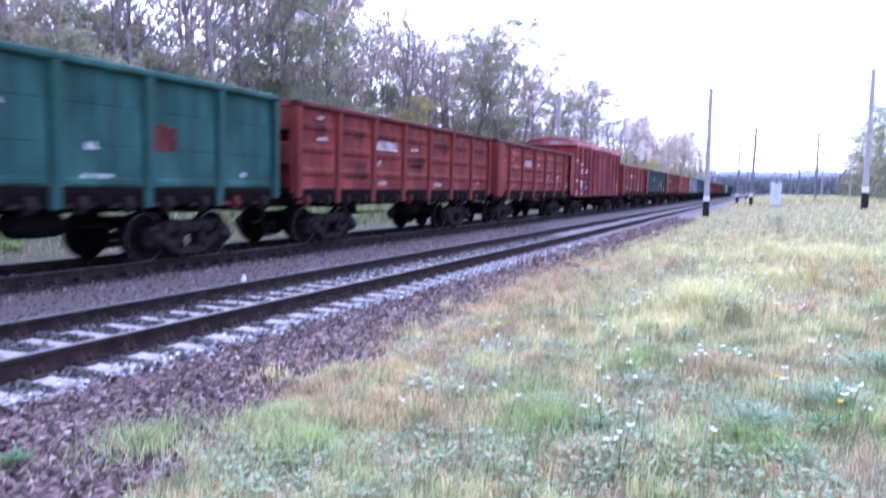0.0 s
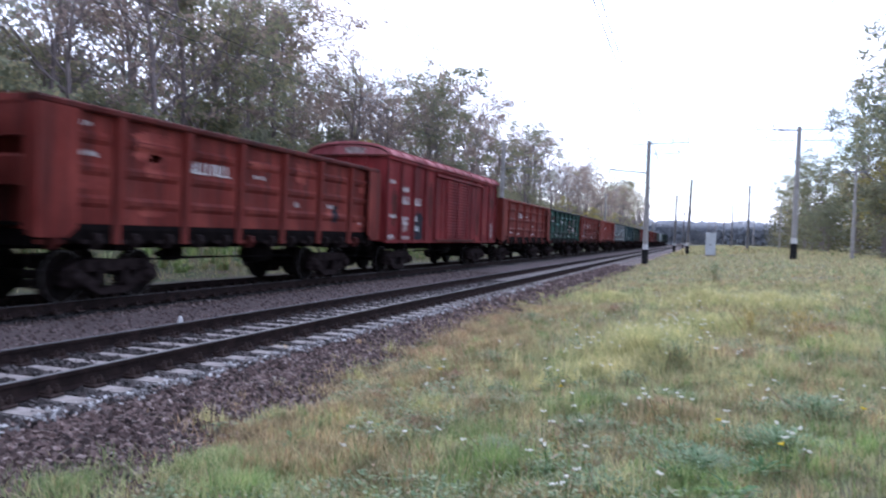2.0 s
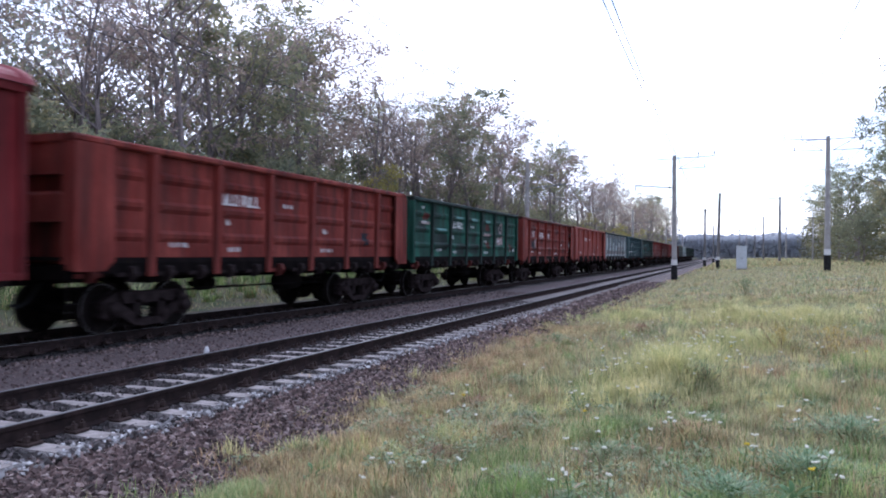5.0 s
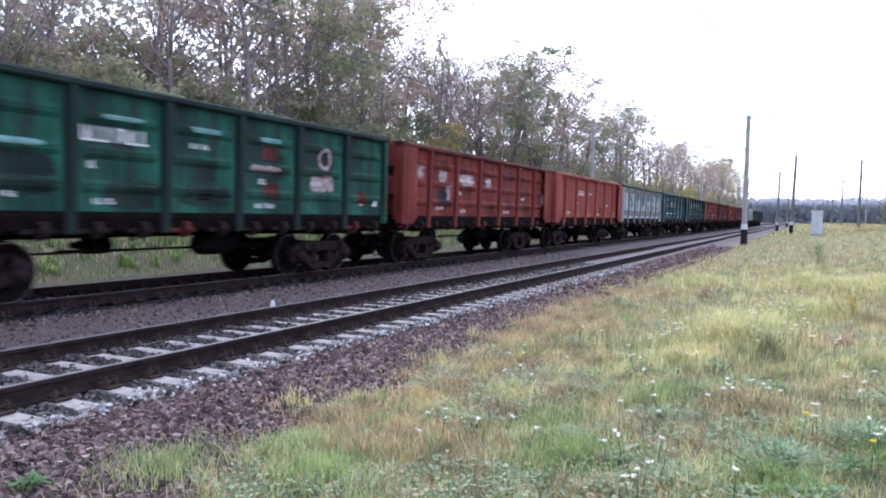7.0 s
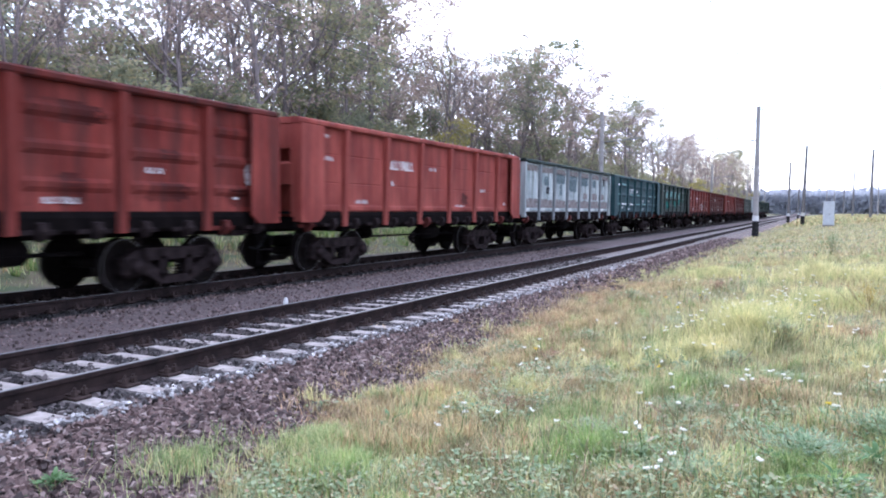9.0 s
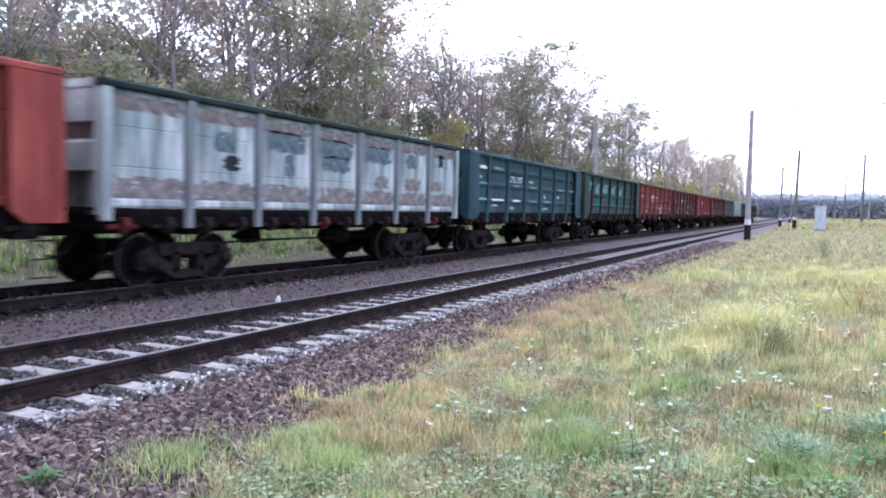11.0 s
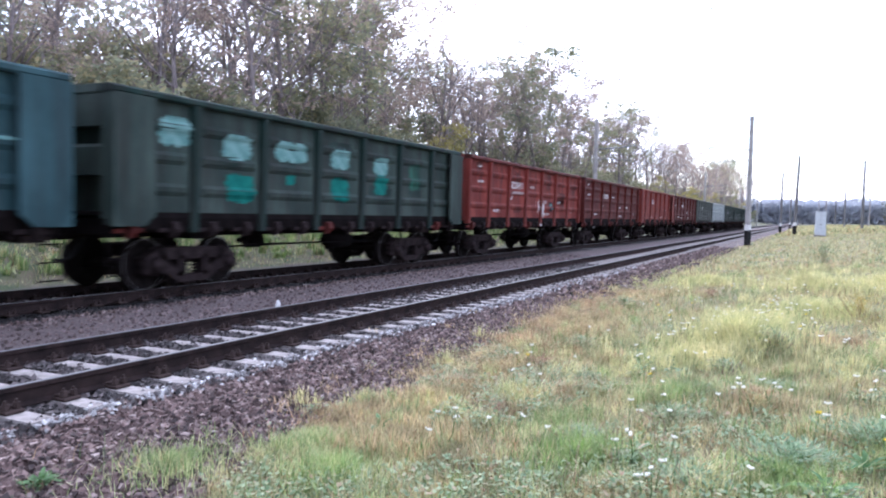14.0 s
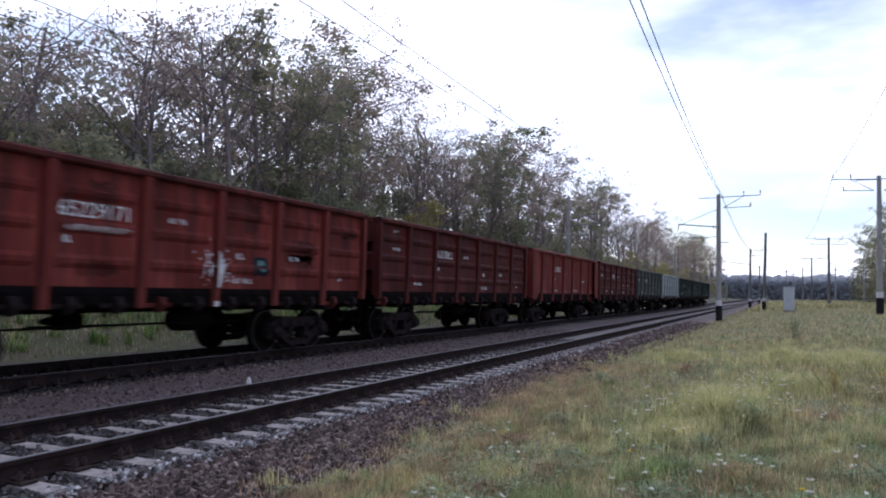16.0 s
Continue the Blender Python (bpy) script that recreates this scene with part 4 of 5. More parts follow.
    for k, (y, z, w, h, material) in enumerate(((-5.3, 3.05, 0.5, 0.22, WORN_WHITE), (-6.7, 3.25, 0.4, 0.16, WORN_WHITE), (-5.3, 1.75, 0.55, 0.5, WORN_WHITE), (-6.6, 1.28, 0.7, 0.16, WORN_WHITE), (-5.2, 1.28, 0.8, 0.14, WORN_WHITE),
                                                (5.1, 1.9, 0.3, 0.9, RED_FRESH), (6.4, 1.7, 0.4, 0.8, WORN_WHITE), (3.9, 2.0, 0.4, 1.2, RED_DARK), (-2.7, 2.6, 0.3, 1.8, RED_DARK), (6.3, 3.1, 0.8, 0.5, RED_DARK))):
        put("paint_patch", mesh_of("covered_wear_%d" % k, patch_mesh(w, h, 90 + k)), material, near, pose(out - 0.007, y, z))["kind"] = "stuff"
    return wagon, running_gear(wagon, 5.0), 7.5


TEALS = [(0.75, 1.45, 0.75, 0.55, PALE_PATCH), (1.6, 1.30, 0.85, 0.50, PALE_PATCH), (1.65, 0.50, 0.85, 0.60, TEAL_PATCH), (2.5, 1.35, 1.15, 0.45, PALE_PATCH), (2.5, 0.75, 0.30, 0.22, TEAL_PATCH),
         (3.5, 1.35, 0.80, 0.50, PALE_PATCH), (3.5, 0.60, 0.75, 0.60, TEAL_PATCH), (4.5, 1.30, 0.75, 0.45, PALE_PATCH), (4.5, 0.80, 0.65, 0.55, TEAL_PATCH), (5.5, 1.10, 0.7, 0.8, GREEN_MIX), (0.4, 0.95, 0.4, 0.3, GREY_TEAL)]


def near_wall(wagon):
    return next(c for c in wagon.children if c.name.startswith("side_wall") and c.location.x > 0)


TRAIN = []
for k in range(20):
    if k == 0:
        made = gondola(GREEN, "sea-green open gondola wagon with white stencilled marks", True, seed=3, patches=[(5.2, 0.9, 0.8, 0.5, RED_DARK)])
    elif k == 1:
        made = gondola(RED, "weathered red-brown open gondola wagon with ribbed sides", seed=4, wear=RED_DARK, chord=RED_DARK)
    elif k == 2:
        made = gondola(RED, "red-brown open gondola wagon with dusty lower panels", seed=5, wear=RED_FRESH, corner_plates=True, chord=RED_DARK, patches=[(5.5, 0.5, 0.4, 0.5, DARK_PATCH)])
    elif k == 3:
        made = covered_wagon()
    elif k == 4:
        made = gondola(RED, "red-brown open gondola wagon with faded paint", seed=6, corner_plates=True, patches=[(5.6, 0.5, 0.4, 0.4, DARK_PATCH)])
    elif k == 5:
        made = gondola(GREEN_MIX, "patched green open gondola wagon with white markings", seed=7, post_colour=GREEN_GRIME, wear=GREEN_GRIME, patches=[(4.5, 1.3, 0.5, 0.3, RED_DARK), (4.5, 0.5, 0.6, 0.3, RED_DARK), (6.4, 0.4, 0.45, 0.4, RED_DARK), (0.7, 1.45, 0.6, 0.25, RED_DARK), (0.7, 1.22, 0.8, 0.10, WORN_WHITE), (3.5, 1.55, 0.8, 0.10, PALE_PATCH), (4.5, 1.55, 0.7, 0.10, PALE_PATCH), (2.5, 1.55, 0.9, 0.08, PALE_PATCH),
                                 (5.5, 0.72, 0.9, 0.40, WORN_WHITE), (1.5, 1.02, 1.0, 0.10, PALE_PATCH), (4.4, 0.95, 1.0, 0.12, WORN_WHITE), (6.75, 0.30, 0.22, 0.14, WHITE), (2.6, 0.30, 1.2, 0.5, GREEN_GRIME), (1.5, 0.55, 1.4, 0.7, GREEN_GRIME)])
        put("painted_ring", mesh_of("painted_ring", ring_mesh), WORN_WHITE, near_wall(made[0]), pose(0.0, -BODY_HALF + PANEL_W * 5.55, 1.30), "worn white painted ring")["kind"] = "stuff"
    elif k == 6:
        made = gondola(RED, "red-brown open gondola wagon with flaked white spots at one end", seed=8, wear=RED_DARK, chord=RED_DARK, corner_plates=True, patches=[(0.6, 1.30, 0.85, 0.42, WORN_WHITE), (1.5, 0.62, 0.7, 0.5, DARK_PATCH), (1.7, 0.75, 0.4, 0.5, WORN_WHITE), (2.5, 0.85, 0.6, 0.3, RED_DARK), (1.5, 1.25, 0.6, 0.35, WORN_WHITE), (3.45, 1.20, 0.5, 0.35, WORN_WHITE), (2.45, 1.15, 0.9, 0.35, WORN_WHITE), (3.5, 0.25, 1.0, 0.4, RED_DARK)] + [(6.75, 1.45, 0.3, 0.35, WHITE), (6.65, 0.75, 0.35, 0.45, WHITE)])
    elif k == 7:
        made = gondola(RED_FRESH, "freshly painted orange-red open gondola wagon with plain flat sides", True, seed=9, corner_plates=True, patches=[(4.6, 0.4, 0.5, 0.4, RED_DARK)])
    elif k == 8:
        made = gondola(GREY, "flaking grey-white open gondola wagon with teal patches", True, seed=10, marks=False, post_colour=GREY_POST,
                       patches=[(i + 0.5, 1.45, 1.4, 0.45, GREY_TEAL) for i in (2, 3, 4)] + [(2.55, 0.95, 0.35, 0.5, GREY_TEAL), (3.5, 1.1, 1.2, 0.4, GREY_TEAL), (4.6, 0.75, 0.7, 0.35, RUST_BAND), (5.45, 1.4, 0.6, 0.4, GREY_TEAL), (5.5, 0.75, 1.0, 0.35, RUST_BAND),
                                (6.3, 0.75, 0.8, 0.3, RUST_BAND), (1.5, 1.3, 0.6, 0.4, GREY_TEAL), (1.6, 0.9, 0.5, 0.3, DARK_PATCH), (6.45, 1.55, 0.3, 0.4, DARK_PATCH)] + [(i + 0.5, 0.26, 1.75, 0.55, RUST_BAND) for i in range(7)] + [(i + 0.5, 1.75, 1.7, 0.25, RUST_BAND) for i in range(7)], chord=GREEN_GRIME)
    elif k == 9:
        # thin pale strips on the ribs paint in their highlights along with dust
        made = gondola(GREEN_TEAL, "blue-green open gondola wagon with a white number", number="67151977", seed=11, corner_plates=True,
                       patches=[(0.75, 1.58, 0.7, 0.12, WHITE), (0.75, 1.02, 0.9, 0.07, PALE_PATCH), (0.75, 0.46, 0.9, 0.09, PALE_PATCH), (1.5, 1.60, 0.9, 0.10, PALE_PATCH), (1.5, 0.45, 1.2, 0.08, WHITE), (2.5, 1.02, 0.7, 0.06, PALE_PATCH), (2.5, 0.45, 0.8, 0.08, WHITE), (3.5, 1.02, 0.9, 0.06, PALE_PATCH),
                                (4.5, 0.46, 0.9, 0.07, PALE_PATCH), (5.5, 1.02, 0.9, 0.06, PALE_PATCH), (3.5, 0.45, 0.9, 0.06, PALE_PATCH), (6.4, 1.02, 0.8, 0.06, PALE_PATCH)])
    elif k == 10:
        made = gondola(GREEN_DARK, "dark olive gondola wagon with teal repainted patches", False, marks=False, seed=12, patches=TEALS, corner_plates=True, post_colour=GREEN_GRIME, wear=GREEN_GRIME)
    elif k == 11:
        # the pale strip below the number is a painted highlight on the rib
        made = gondola(RED, "red-brown open gondola wagon with a splashed white stain", seed=13, wear=RED_DARK, chord=RED_DARK, number="65229171", patches=[(4.72, 0.48, 0.50, 0.42, DARK_PATCH), (2.5, 0.95, 1.3, 0.10, WORN_WHITE)])
        put("paint_splash", mesh_of("white_splash", splash_mesh), WHITE, near_wall(made[0]), pose(0.0, -BODY_HALF + PANEL_W * 4, 0.0), "splashed white paint stain with drips")["kind"] = "stuff"
        put("paint_patch", mesh_of("pale_plate", patch_mesh(0.22, 0.24, 71, 0.52, True, 0.4)), PALE_PATCH, near_wall(made[0]), pose(0.006, -BODY_HALF + PANEL_W * 4.74, 0.50))["kind"] = "stuff"
    elif k == 12:
        made = gondola(RED_DARK, "dark red open gondola wagon with sooty sides", seed=14)
    elif k == 13:
        made = gondola(RED, "plain red-brown open gondola wagon", True, seed=15, corner_plates=True)
    elif k == 14:
        made = gondola(RED_DARK, "dull dark red open gondola wagon", seed=16)
    elif k == 15:
        made = gondola(GREY_GREEN, "grey-green faded open gondola wagon", seed=17)
    elif k == 16:
        made = gondola(GREY, "pale grey flaking gondola wagon far down the train", seed=18)
    else:
        made = gondola(GREEN_DARK, "dark green gondola wagon near the end of the train", seed=19 + k)
    TRAIN.append(made)


# ---- poles, wires and cabinets ----
def insulator(bm, x, y, z, n=4, r=0.07):
    for i in range(n):
        bmesh.ops.create_cone(bm, segments=8, radius1=r, radius2=r * 0.5, depth=0.06, cap_ends=True, matrix=Matrix.Translation((x, y, z - 0.09 * i)))


def catenary_pole(x, y, height, reach, label, feeder=0, dark_base=True, material=None, lean=(0, 0)):
    z = ground_z(x, y)
    pole = tagged(new("catenary_pole"), label, "pole", "poles along the line")
    pole.matrix_basis = pose(x, y, z, lean[0], lean[1], 0)
    bm = bmesh.new()
    tube(bm, [(0, 0, -0.4), (0, 0, height * 0.5), (0, 0, height)], [0.21, 0.175, 0.14], 12)
    part("shaft", bm, material or CONCRETE, pole)
    if dark_base:
        bm = bmesh.new()
        tube(bm, [(0, 0, -0.1), (0, 0, 1.15)], [0.235, 0.232], 12)
        part("painted_base", bm, BLACK_BASE, pole, "black bitumen-painted base")
        bm = bmesh.new()
        tube(bm, [(0, 0, 1.15), (0, 0, 1.55)], [0.222, 0.219], 12)
        part("white_band", bm, WHITE_BAND, pole)
    if reach:
        s = 1 if reach > 0 else -1
        zc = 6.9
        bm = bmesh.new()
        tube(bm, [(0.1 * s, 0, zc), (reach, 0, zc + 0.25)], 0.045, 6)
        tube(bm, [(0.1 * s, 0, zc + 1.3), (reach * 0.9, 0, zc + 0.24)], 0.022, 5)
        tube(bm, [(0.12 * s, 0, 6.2), (reach * 0.8, 0, 6.05), (reach * 1.0, 0, 5.95)], 0.025, 5)
        part("cantilever", bm, GALV, pole, "steel catenary cantilever arm")
        bm = bmesh.new()
        insulator(bm, reach * 0.99, 0, zc + 0.15)
        insulator(bm, 0.35 * s, 0, zc + 0.1, 3, 0.06)
        part("insulator", bm, CERAMIC, pole)
    if feeder:
        for s in ((1, -1) if feeder == 2 else (1,)):
            bm = bmesh.new()
            tube(bm, [(0, 0, height - 0.22), (s * 2.85, 0, height - 0.14)], 0.035, 5)
            tube(bm, [(s * 0.3, 0, height - 1.0), (s * 2.2, 0, height - 0.95)], 0.03, 5)
            tube(bm, [(s * 0.3, 0, height - 1.0), (s * 1.75, 0, height - 0.17)], 0.026, 5)
            part("bracket", bm, GALV, pole, "angle-iron feeder bracket")
            for xx, zz in ((s * 2.8, height + 0.18), (s * 1.7, height + 0.14), (s * 2.15, height - 0.7)):
                bm = bmesh.new()
                insulator(bm, xx, 0, zz, 3, 0.075)
                part("insulator", bm, CERAMIC, pole)
        bm = bmesh.new()
        tube(bm, [(-1.4, 0, height - 0.25), (0, 0, height - 0.25)], 0.03, 5)
        tube(bm, [(0.1, 0, height * 0.62), (0.7, 0, height * 0.62)], 0.03, 5)
        part("cross_arm", bm, GALV, pole)
    return pole


NEAR_POLES = [(-3.46, -10.0), (-3.46, 56.3), (-3.4, 123.0), (-3.4, 190.0), (-3.4, 257.0)]
FAR_POLES = [(-14.5, -10.0), (-14.5, 55.3), (-14.5, 122.0), (-14.5, 189.0), (-14.5, 256.0)]
FEEDER_POLES = [(6.75, 0.5), (6.75, 57.0), (7.0, 114.0), (7.1, 171.0), (7.1, 228.0)]
for i, (x, y) in enumerate(NEAR_POLES):
    if i:
        catenary_pole(x, y, 9.3, TRACK_NEAR - x, "pale concrete catenary pole with a black base and white band", 1, True, CONCRETE if i == 1 else POLE_DARK, (0.6, -0.3) if i == 1 else (0, 0.4))
for i, (x, y) in enumerate(FAR_POLES):
    if i:
        catenary_pole(x, y, 9.2, TRACK_FAR - x, "pale concrete catenary pole beyond the train", 0, False)
for i, (x, y) in enumerate(FEEDER_POLES):
    if i:
        catenary_pole(x, y, 9.5, 0, "tall concrete feeder pole with paired brackets", 2, i == 1, POLE_DARK if i > 1 else CONCRETE)
catenary_pole(-1.0, 94.3, 9.3, 0, "leaning bare concrete pole with a dark base", 0, True, POLE_DARK, (0, 1.2))


def telegraph_pole(x, y, height):
    pole = tagged(new("telegraph_pole"), "thin weathered telegraph pole with a short cross arm", "pole", "telegraph poles by the wood")
    pole.matrix_basis = pose(x, y, ground_z(x, y))
    bm = bmesh.new()
    tube(bm, [(0, 0, -0.3), (0, 0, height)], [0.15, 0.10], 10)
    part("shaft", bm, CONCRETE, pole)
    bm = bmesh.new()
    box(bm, -0.8, 0.8, -0.05, 0.05, height - 0.65, height - 0.53)
    for s in (-0.6, 0, 0.6):
        tube(bm, [(s, 0, height - 0.53), (s, 0, height - 0.3 + (0.4 if s == 0 else 0))], 0.035, 6)
    part("cross_arm", bm, GALV, pole)


for x, y, h in ((11.85, 64.8, 7.5), (12.2, 124.0, 7.5), (11.6, 172.0, 7.5), (2.5, 190.0, 8.0), (4.5, 215.0, 8.0)):
    telegraph_pole(x, y, h)


def wire(name, label, supports, sag, radius):
    """A wire hung between supports."""
    bm = bmesh.new()
    pts = []
    for a, b in zip(supports, supports[1:]):
        a, b = Vector(a), Vector(b)
        for i in range(16):
            f = i / 16
            p = a.lerp(b, f)
            p.z -= sag * 4 * f * (1 - f)
            pts.append(p)
    pts.append(Vector(supports[-1]))
    tube(bm, pts, radius, 5)
    tagged(part(name, bm, WIRE), label, "wire")


def hung(poles, dx, z):
    return [(x + dx, y, ground_z(x, y) + z) for x, y in poles]


for first, rest in ((1.28, 0.10), (1.60, 0.18)):
    line = hung(NEAR_POLES, rest, 9.3)
    line[0] = (line[0][0] + first - rest, *line[0][1:])
    wire("feeder_wire", "dark overhead feeder wire strung along the poles", line, 0.9, 0.014)
for dx in (-2.8, 2.8, 1.7):
    wire("feeder_wire", "dark overhead feeder wire strung along the poles", hung(FEEDER_POLES, dx, 9.6), 0.9, 0.011)
for x, poles in ((TRACK_NEAR, NEAR_POLES), (TRACK_FAR, FAR_POLES)):
    base = [(x, y, RAIL_Z + grade(y)) for _, y in poles]
    wire("messenger_wire", "thin dark catenary messenger wire over the track", [(a, b, c + 7.0) for a, b, c in base], 0.75, 0.009)
    wire("contact_wire", "thin dark contact wire over the track", [(a, b, c + 5.95) for a, b, c in base], 0.03, 0.008)


def relay_cabinet(x, y):
    cab = tagged(new("relay_cabinet"), "pale grey metal relay cabinet standing in the grass", "cabinet")
    cab.matrix_basis = pose(x, y, ground_z(x, y))
    for name, dims, cut, material in (("body", (-0.5, 0.5, -0.4, 0.4, 0.15, 2.35), 0.03, CABINET), ("roof", (-0.58, 0.58, -0.48, 0.48, 2.35, 2.46), 0.03, CABINET), ("plinth", (-0.54, 0.54, -0.44, 0.44, -0.1, 0.16), 0, SLEEPER)):
        bm = bmesh.new()
        box(bm, *dims, cut)
        part(name, bm, material, cab)
    for s in (-1, 1):
        bm = bmesh.new()
        box(bm, s * 0.245 - 0.22, s * 0.245 + 0.22, -0.43, -0.402, 0.25, 2.25, 0.01)
        d = part("door", bm, CABINET, cab)
        bm = bmesh.new()
        box(bm, s * 0.06 - 0.02, s * 0.06 + 0.02, -0.47, -0.43, 1.1, 1.3)
        part("handle", bm, GALV, d)


relay_cabinet(1.5, 80.0)

# a lump of white concrete beside the far rail of the near track
bm = bmesh.new()
bmesh.ops.create_icosphere(bm, subdivisions=2, radius=0.06)
for v in bm.verts:
    v.co = Vector((v.co.x * 0.7, v.co.y, v.co.z * 1.7 + 0.1)) * (1 + 0.3 * noise.noise(v.co * 9))
lump = tagged(part("stone", bm, WHITE_BAND), "whitewashed stone lying between the tracks", "stone")
lump.location = (-8.24, 10.09, ground_z(-8.24, 10.09) - 0.02)


# ---- trees ----
def tree_parts(seed, height, spread, leaves, leaf_size, leaf_from=0.3):
    """Vertices and faces of a trunk with limbs and twigs, and of its leaves."""
    r = random.Random(seed)
    bv, bf, lv, lf = [], [], [], []

    def limb(points, radii, sides):
        at = len(bv)
        for i, p in enumerate(points):
            d = (points[min(i + 1, len(points) - 1)] - points[max(i - 1, 0)]).normalized()
            u = d.orthogonal().normalized()
            w = d.cross(u)
            for k in range(sides):
                a = 2 * math.pi * k / sides
                bv.append(p + (u * math.cos(a) + w * math.sin(a)) * radii[i])
        for i in range(len(points) - 1):
            for k in range(sides):
                bf.append((at + i * sides + k, at + i * sides + (k + 1) % sides, at + (i + 1) * sides + (k + 1) % sides, at + (i + 1) * sides + k))

    def grow(p, d, length, radius, level):
        n = (6, 4, 2, 1)[level]
        pts, dirs = [p], [d]
        for i in range(n):
            bend = Vector((r.gauss(0, 1), r.gauss(0, 1), r.gauss(0, 0.6))) * (0.07, 0.16, 0.24, 0.3)[level]
            d = (d + bend + Vector((0, 0, (0.05, 0.10, 0.05, 0.0)[level]))).normalized()
            pts.append(pts[-1] + d * length / n)
            dirs.append(d)
        limb(pts, [radius * (1 - 0.78 * i / n) for i in range(n + 1)], (6, 4, 3, 3)[level])
        if level == 3:
            tips.append((pts[-1], d))
            tips.append((pts[1], d))
            return
        kids = (r.randint(8, 11), r.randint(4, 5), r.randint(3, 4))[level]
        for c in range(kids):
            f = (leaf_from + (0.97 - leaf_from) * (c + r.random() * 0.8) / kids) if level == 0 else 0.25 + 0.75 * (c + r.random()) / kids
            j = min(int(f * n), n - 1)
            q = pts[j].lerp(pts[j + 1], f * n - j)
            a = r.random() * 6.283
            side = dirs[j].orthogonal().normalized()
            side = side * math.cos(a) + dirs[j].cross(side) * math.sin(a)
            up = (0.9, 0.7, 0.5)[level]
            nd = (side + dirs[j] * up * r.uniform(0.5, 1.3)).normalized()
            if level == 0:
                u = (f - leaf_from) / (1 - leaf_from)
                ln = spread * (0.45 + 0.62 * math.sin(math.pi * (0.22 + 0.70 * u))) * r.uniform(0.7, 1.2)
            else:
                ln = length * r.uniform(0.35, 0.6)
            grow(q, nd, ln, radius * (0.42, 0.42, 0.40)[level] * (1.1 - 0.5 * f), level + 1)

    tips = []
    grow(Vector((0, 0, -0.3)), Vector((r.gauss(0, 0.05), r.gauss(0, 0.05), 1)).normalized(), height * 0.93, height * 0.013 + 0.04, 0)
    if tips:
        # leaves hang in clumps round some of the twigs
        held = r.sample(tips, max(8, int(len(tips) * 0.42)))
        for i in range(leaves):
            p, d = r.choice(held)
            c = p + Vector((r.gauss(0, 0.30), r.gauss(0, 0.30), r.gauss(0, 0.20)))
            a = Vector((r.gauss(0, 1), r.gauss(0, 1), r.gauss(0, 0.7))).normalized()
            b = a.orthogonal().normalized()
            s = leaf_size * r.uniform(0.6, 1.3)
            at = len(lv)
            lv.extend((c - a * s, c + b * s * 0.5, c + a * s, c - b * s * 0.5))
            lf.append((at, at + 1, at + 2, at + 3))
    return bv, bf, lv, lf


def tree(kind, seed, height, spread, leaves, leaf_size, material, label, leaf_from=0.3):
    bv, bf, lv, lf = tree_parts(seed, height, spread, leaves, leaf_size, leaf_from)
    t = tagged(new("tree"), label, "tree", kind)
    put_mesh = raw_mesh("trunk", bv, bf, BARK, True)
    o = new("trunk", put_mesh)
    o.parent = t
    if leaves:
        c = new("crown", raw_mesh("crown", lv, lf, material))
        c.parent = t
    return t


W_LEFT, W_RIGHT = "trees of the wood behind the train", "trees of the wood across the meadow"
KINDS = [
    tree(W_LEFT, 11, 15.5, 5.4, 4200, 0.115, LEAF_GREEN, "tall deciduous tree with thinning olive-green leaves", 0.38),
    tree(W_LEFT, 12, 14.5, 5.2, 2300, 0.105, LEAF_BROWN, "half-bare tree with sparse brown autumn leaves", 0.36),
    tree(W_LEFT, 13, 14.0, 5.4, 420, 0.09, LEAF_BROWN, "bare dark-limbed tree with few remaining leaves", 0.30),
    tree(W_LEFT, 14, 13.5, 5.2, 3000, 0.115, LEAF_BROWN, "deciduous tree with reddish-brown autumn foliage", 0.32),
    tree(W_LEFT, 15, 12.5, 4.6, 4400, 0.14, LEAF_GREEN, "leafy olive-green tree at the wood's edge", 0.22),
    tree(W_LEFT, 16, 9.0, 3.6, 2400, 0.12, LEAF_YELLOW, "young tree with yellow autumn leaves", 0.12),
    tree(W_LEFT, 17, 7.0, 3.2, 2700, 0.14, LEAF_GREEN, "low dense green understorey tree", 0.05),
]
placed = []


def plant(kind, x, y, s=1.0, turn=None):
    z = ground_z(x, y)
    a = turn if turn is not None else rng.random() * 360
    m = pose(x, y, z - 0.05, 0, 0, a)
    if kind not in placed:
        placed.append(kind)
        KINDS[kind].scale = (s, s, s)
        KINDS[kind].matrix_basis = m @ Matrix.Diagonal((s, s, s, 1))
        return KINDS[kind]
    c = copy_thing(KINDS[kind], m)
    c.scale = (s, s, s)
    return c


# heights of the wood's crest along its edge, at x = -24
CREST_Y = [6, 15.6, 18.4, 22.3, 24.2, 26.7, 30.2, 34.4, 38.1, 40.2, 41.4, 43.0, 44.6, 46.8, 49.2, 51.8, 57.6, 64.7, 73.4, 79.7, 89.6, 103.5, 117.4, 138, 158, 207, 330]
CREST_Z = [10, 11.1, 12.5, 13.3, 14.2, 16.0, 16.5, 16.7, 17.4, 16.2, 13.6, 12.8, 15.0, 16.4, 15.6, 14.6, 16.4, 17.9, 18.6, 16.4, 15.6, 19.0, 18.6, 19.2, 19.0, 20.2, 21.0]
REACH = [max((v.co.z for c in t.children for v in c.data.vertices)) for t in KINDS]


def crest(kind, x, y, part_of):
    f = x / -24.0
    top = 1.86 + (float(np.interp(y / f, CREST_Y, CREST_Z)) - 1.86) * f
    return part_of * (1.12 if y < 30 else 1.03) * (top - ground_z(x, y)) / REACH[kind]


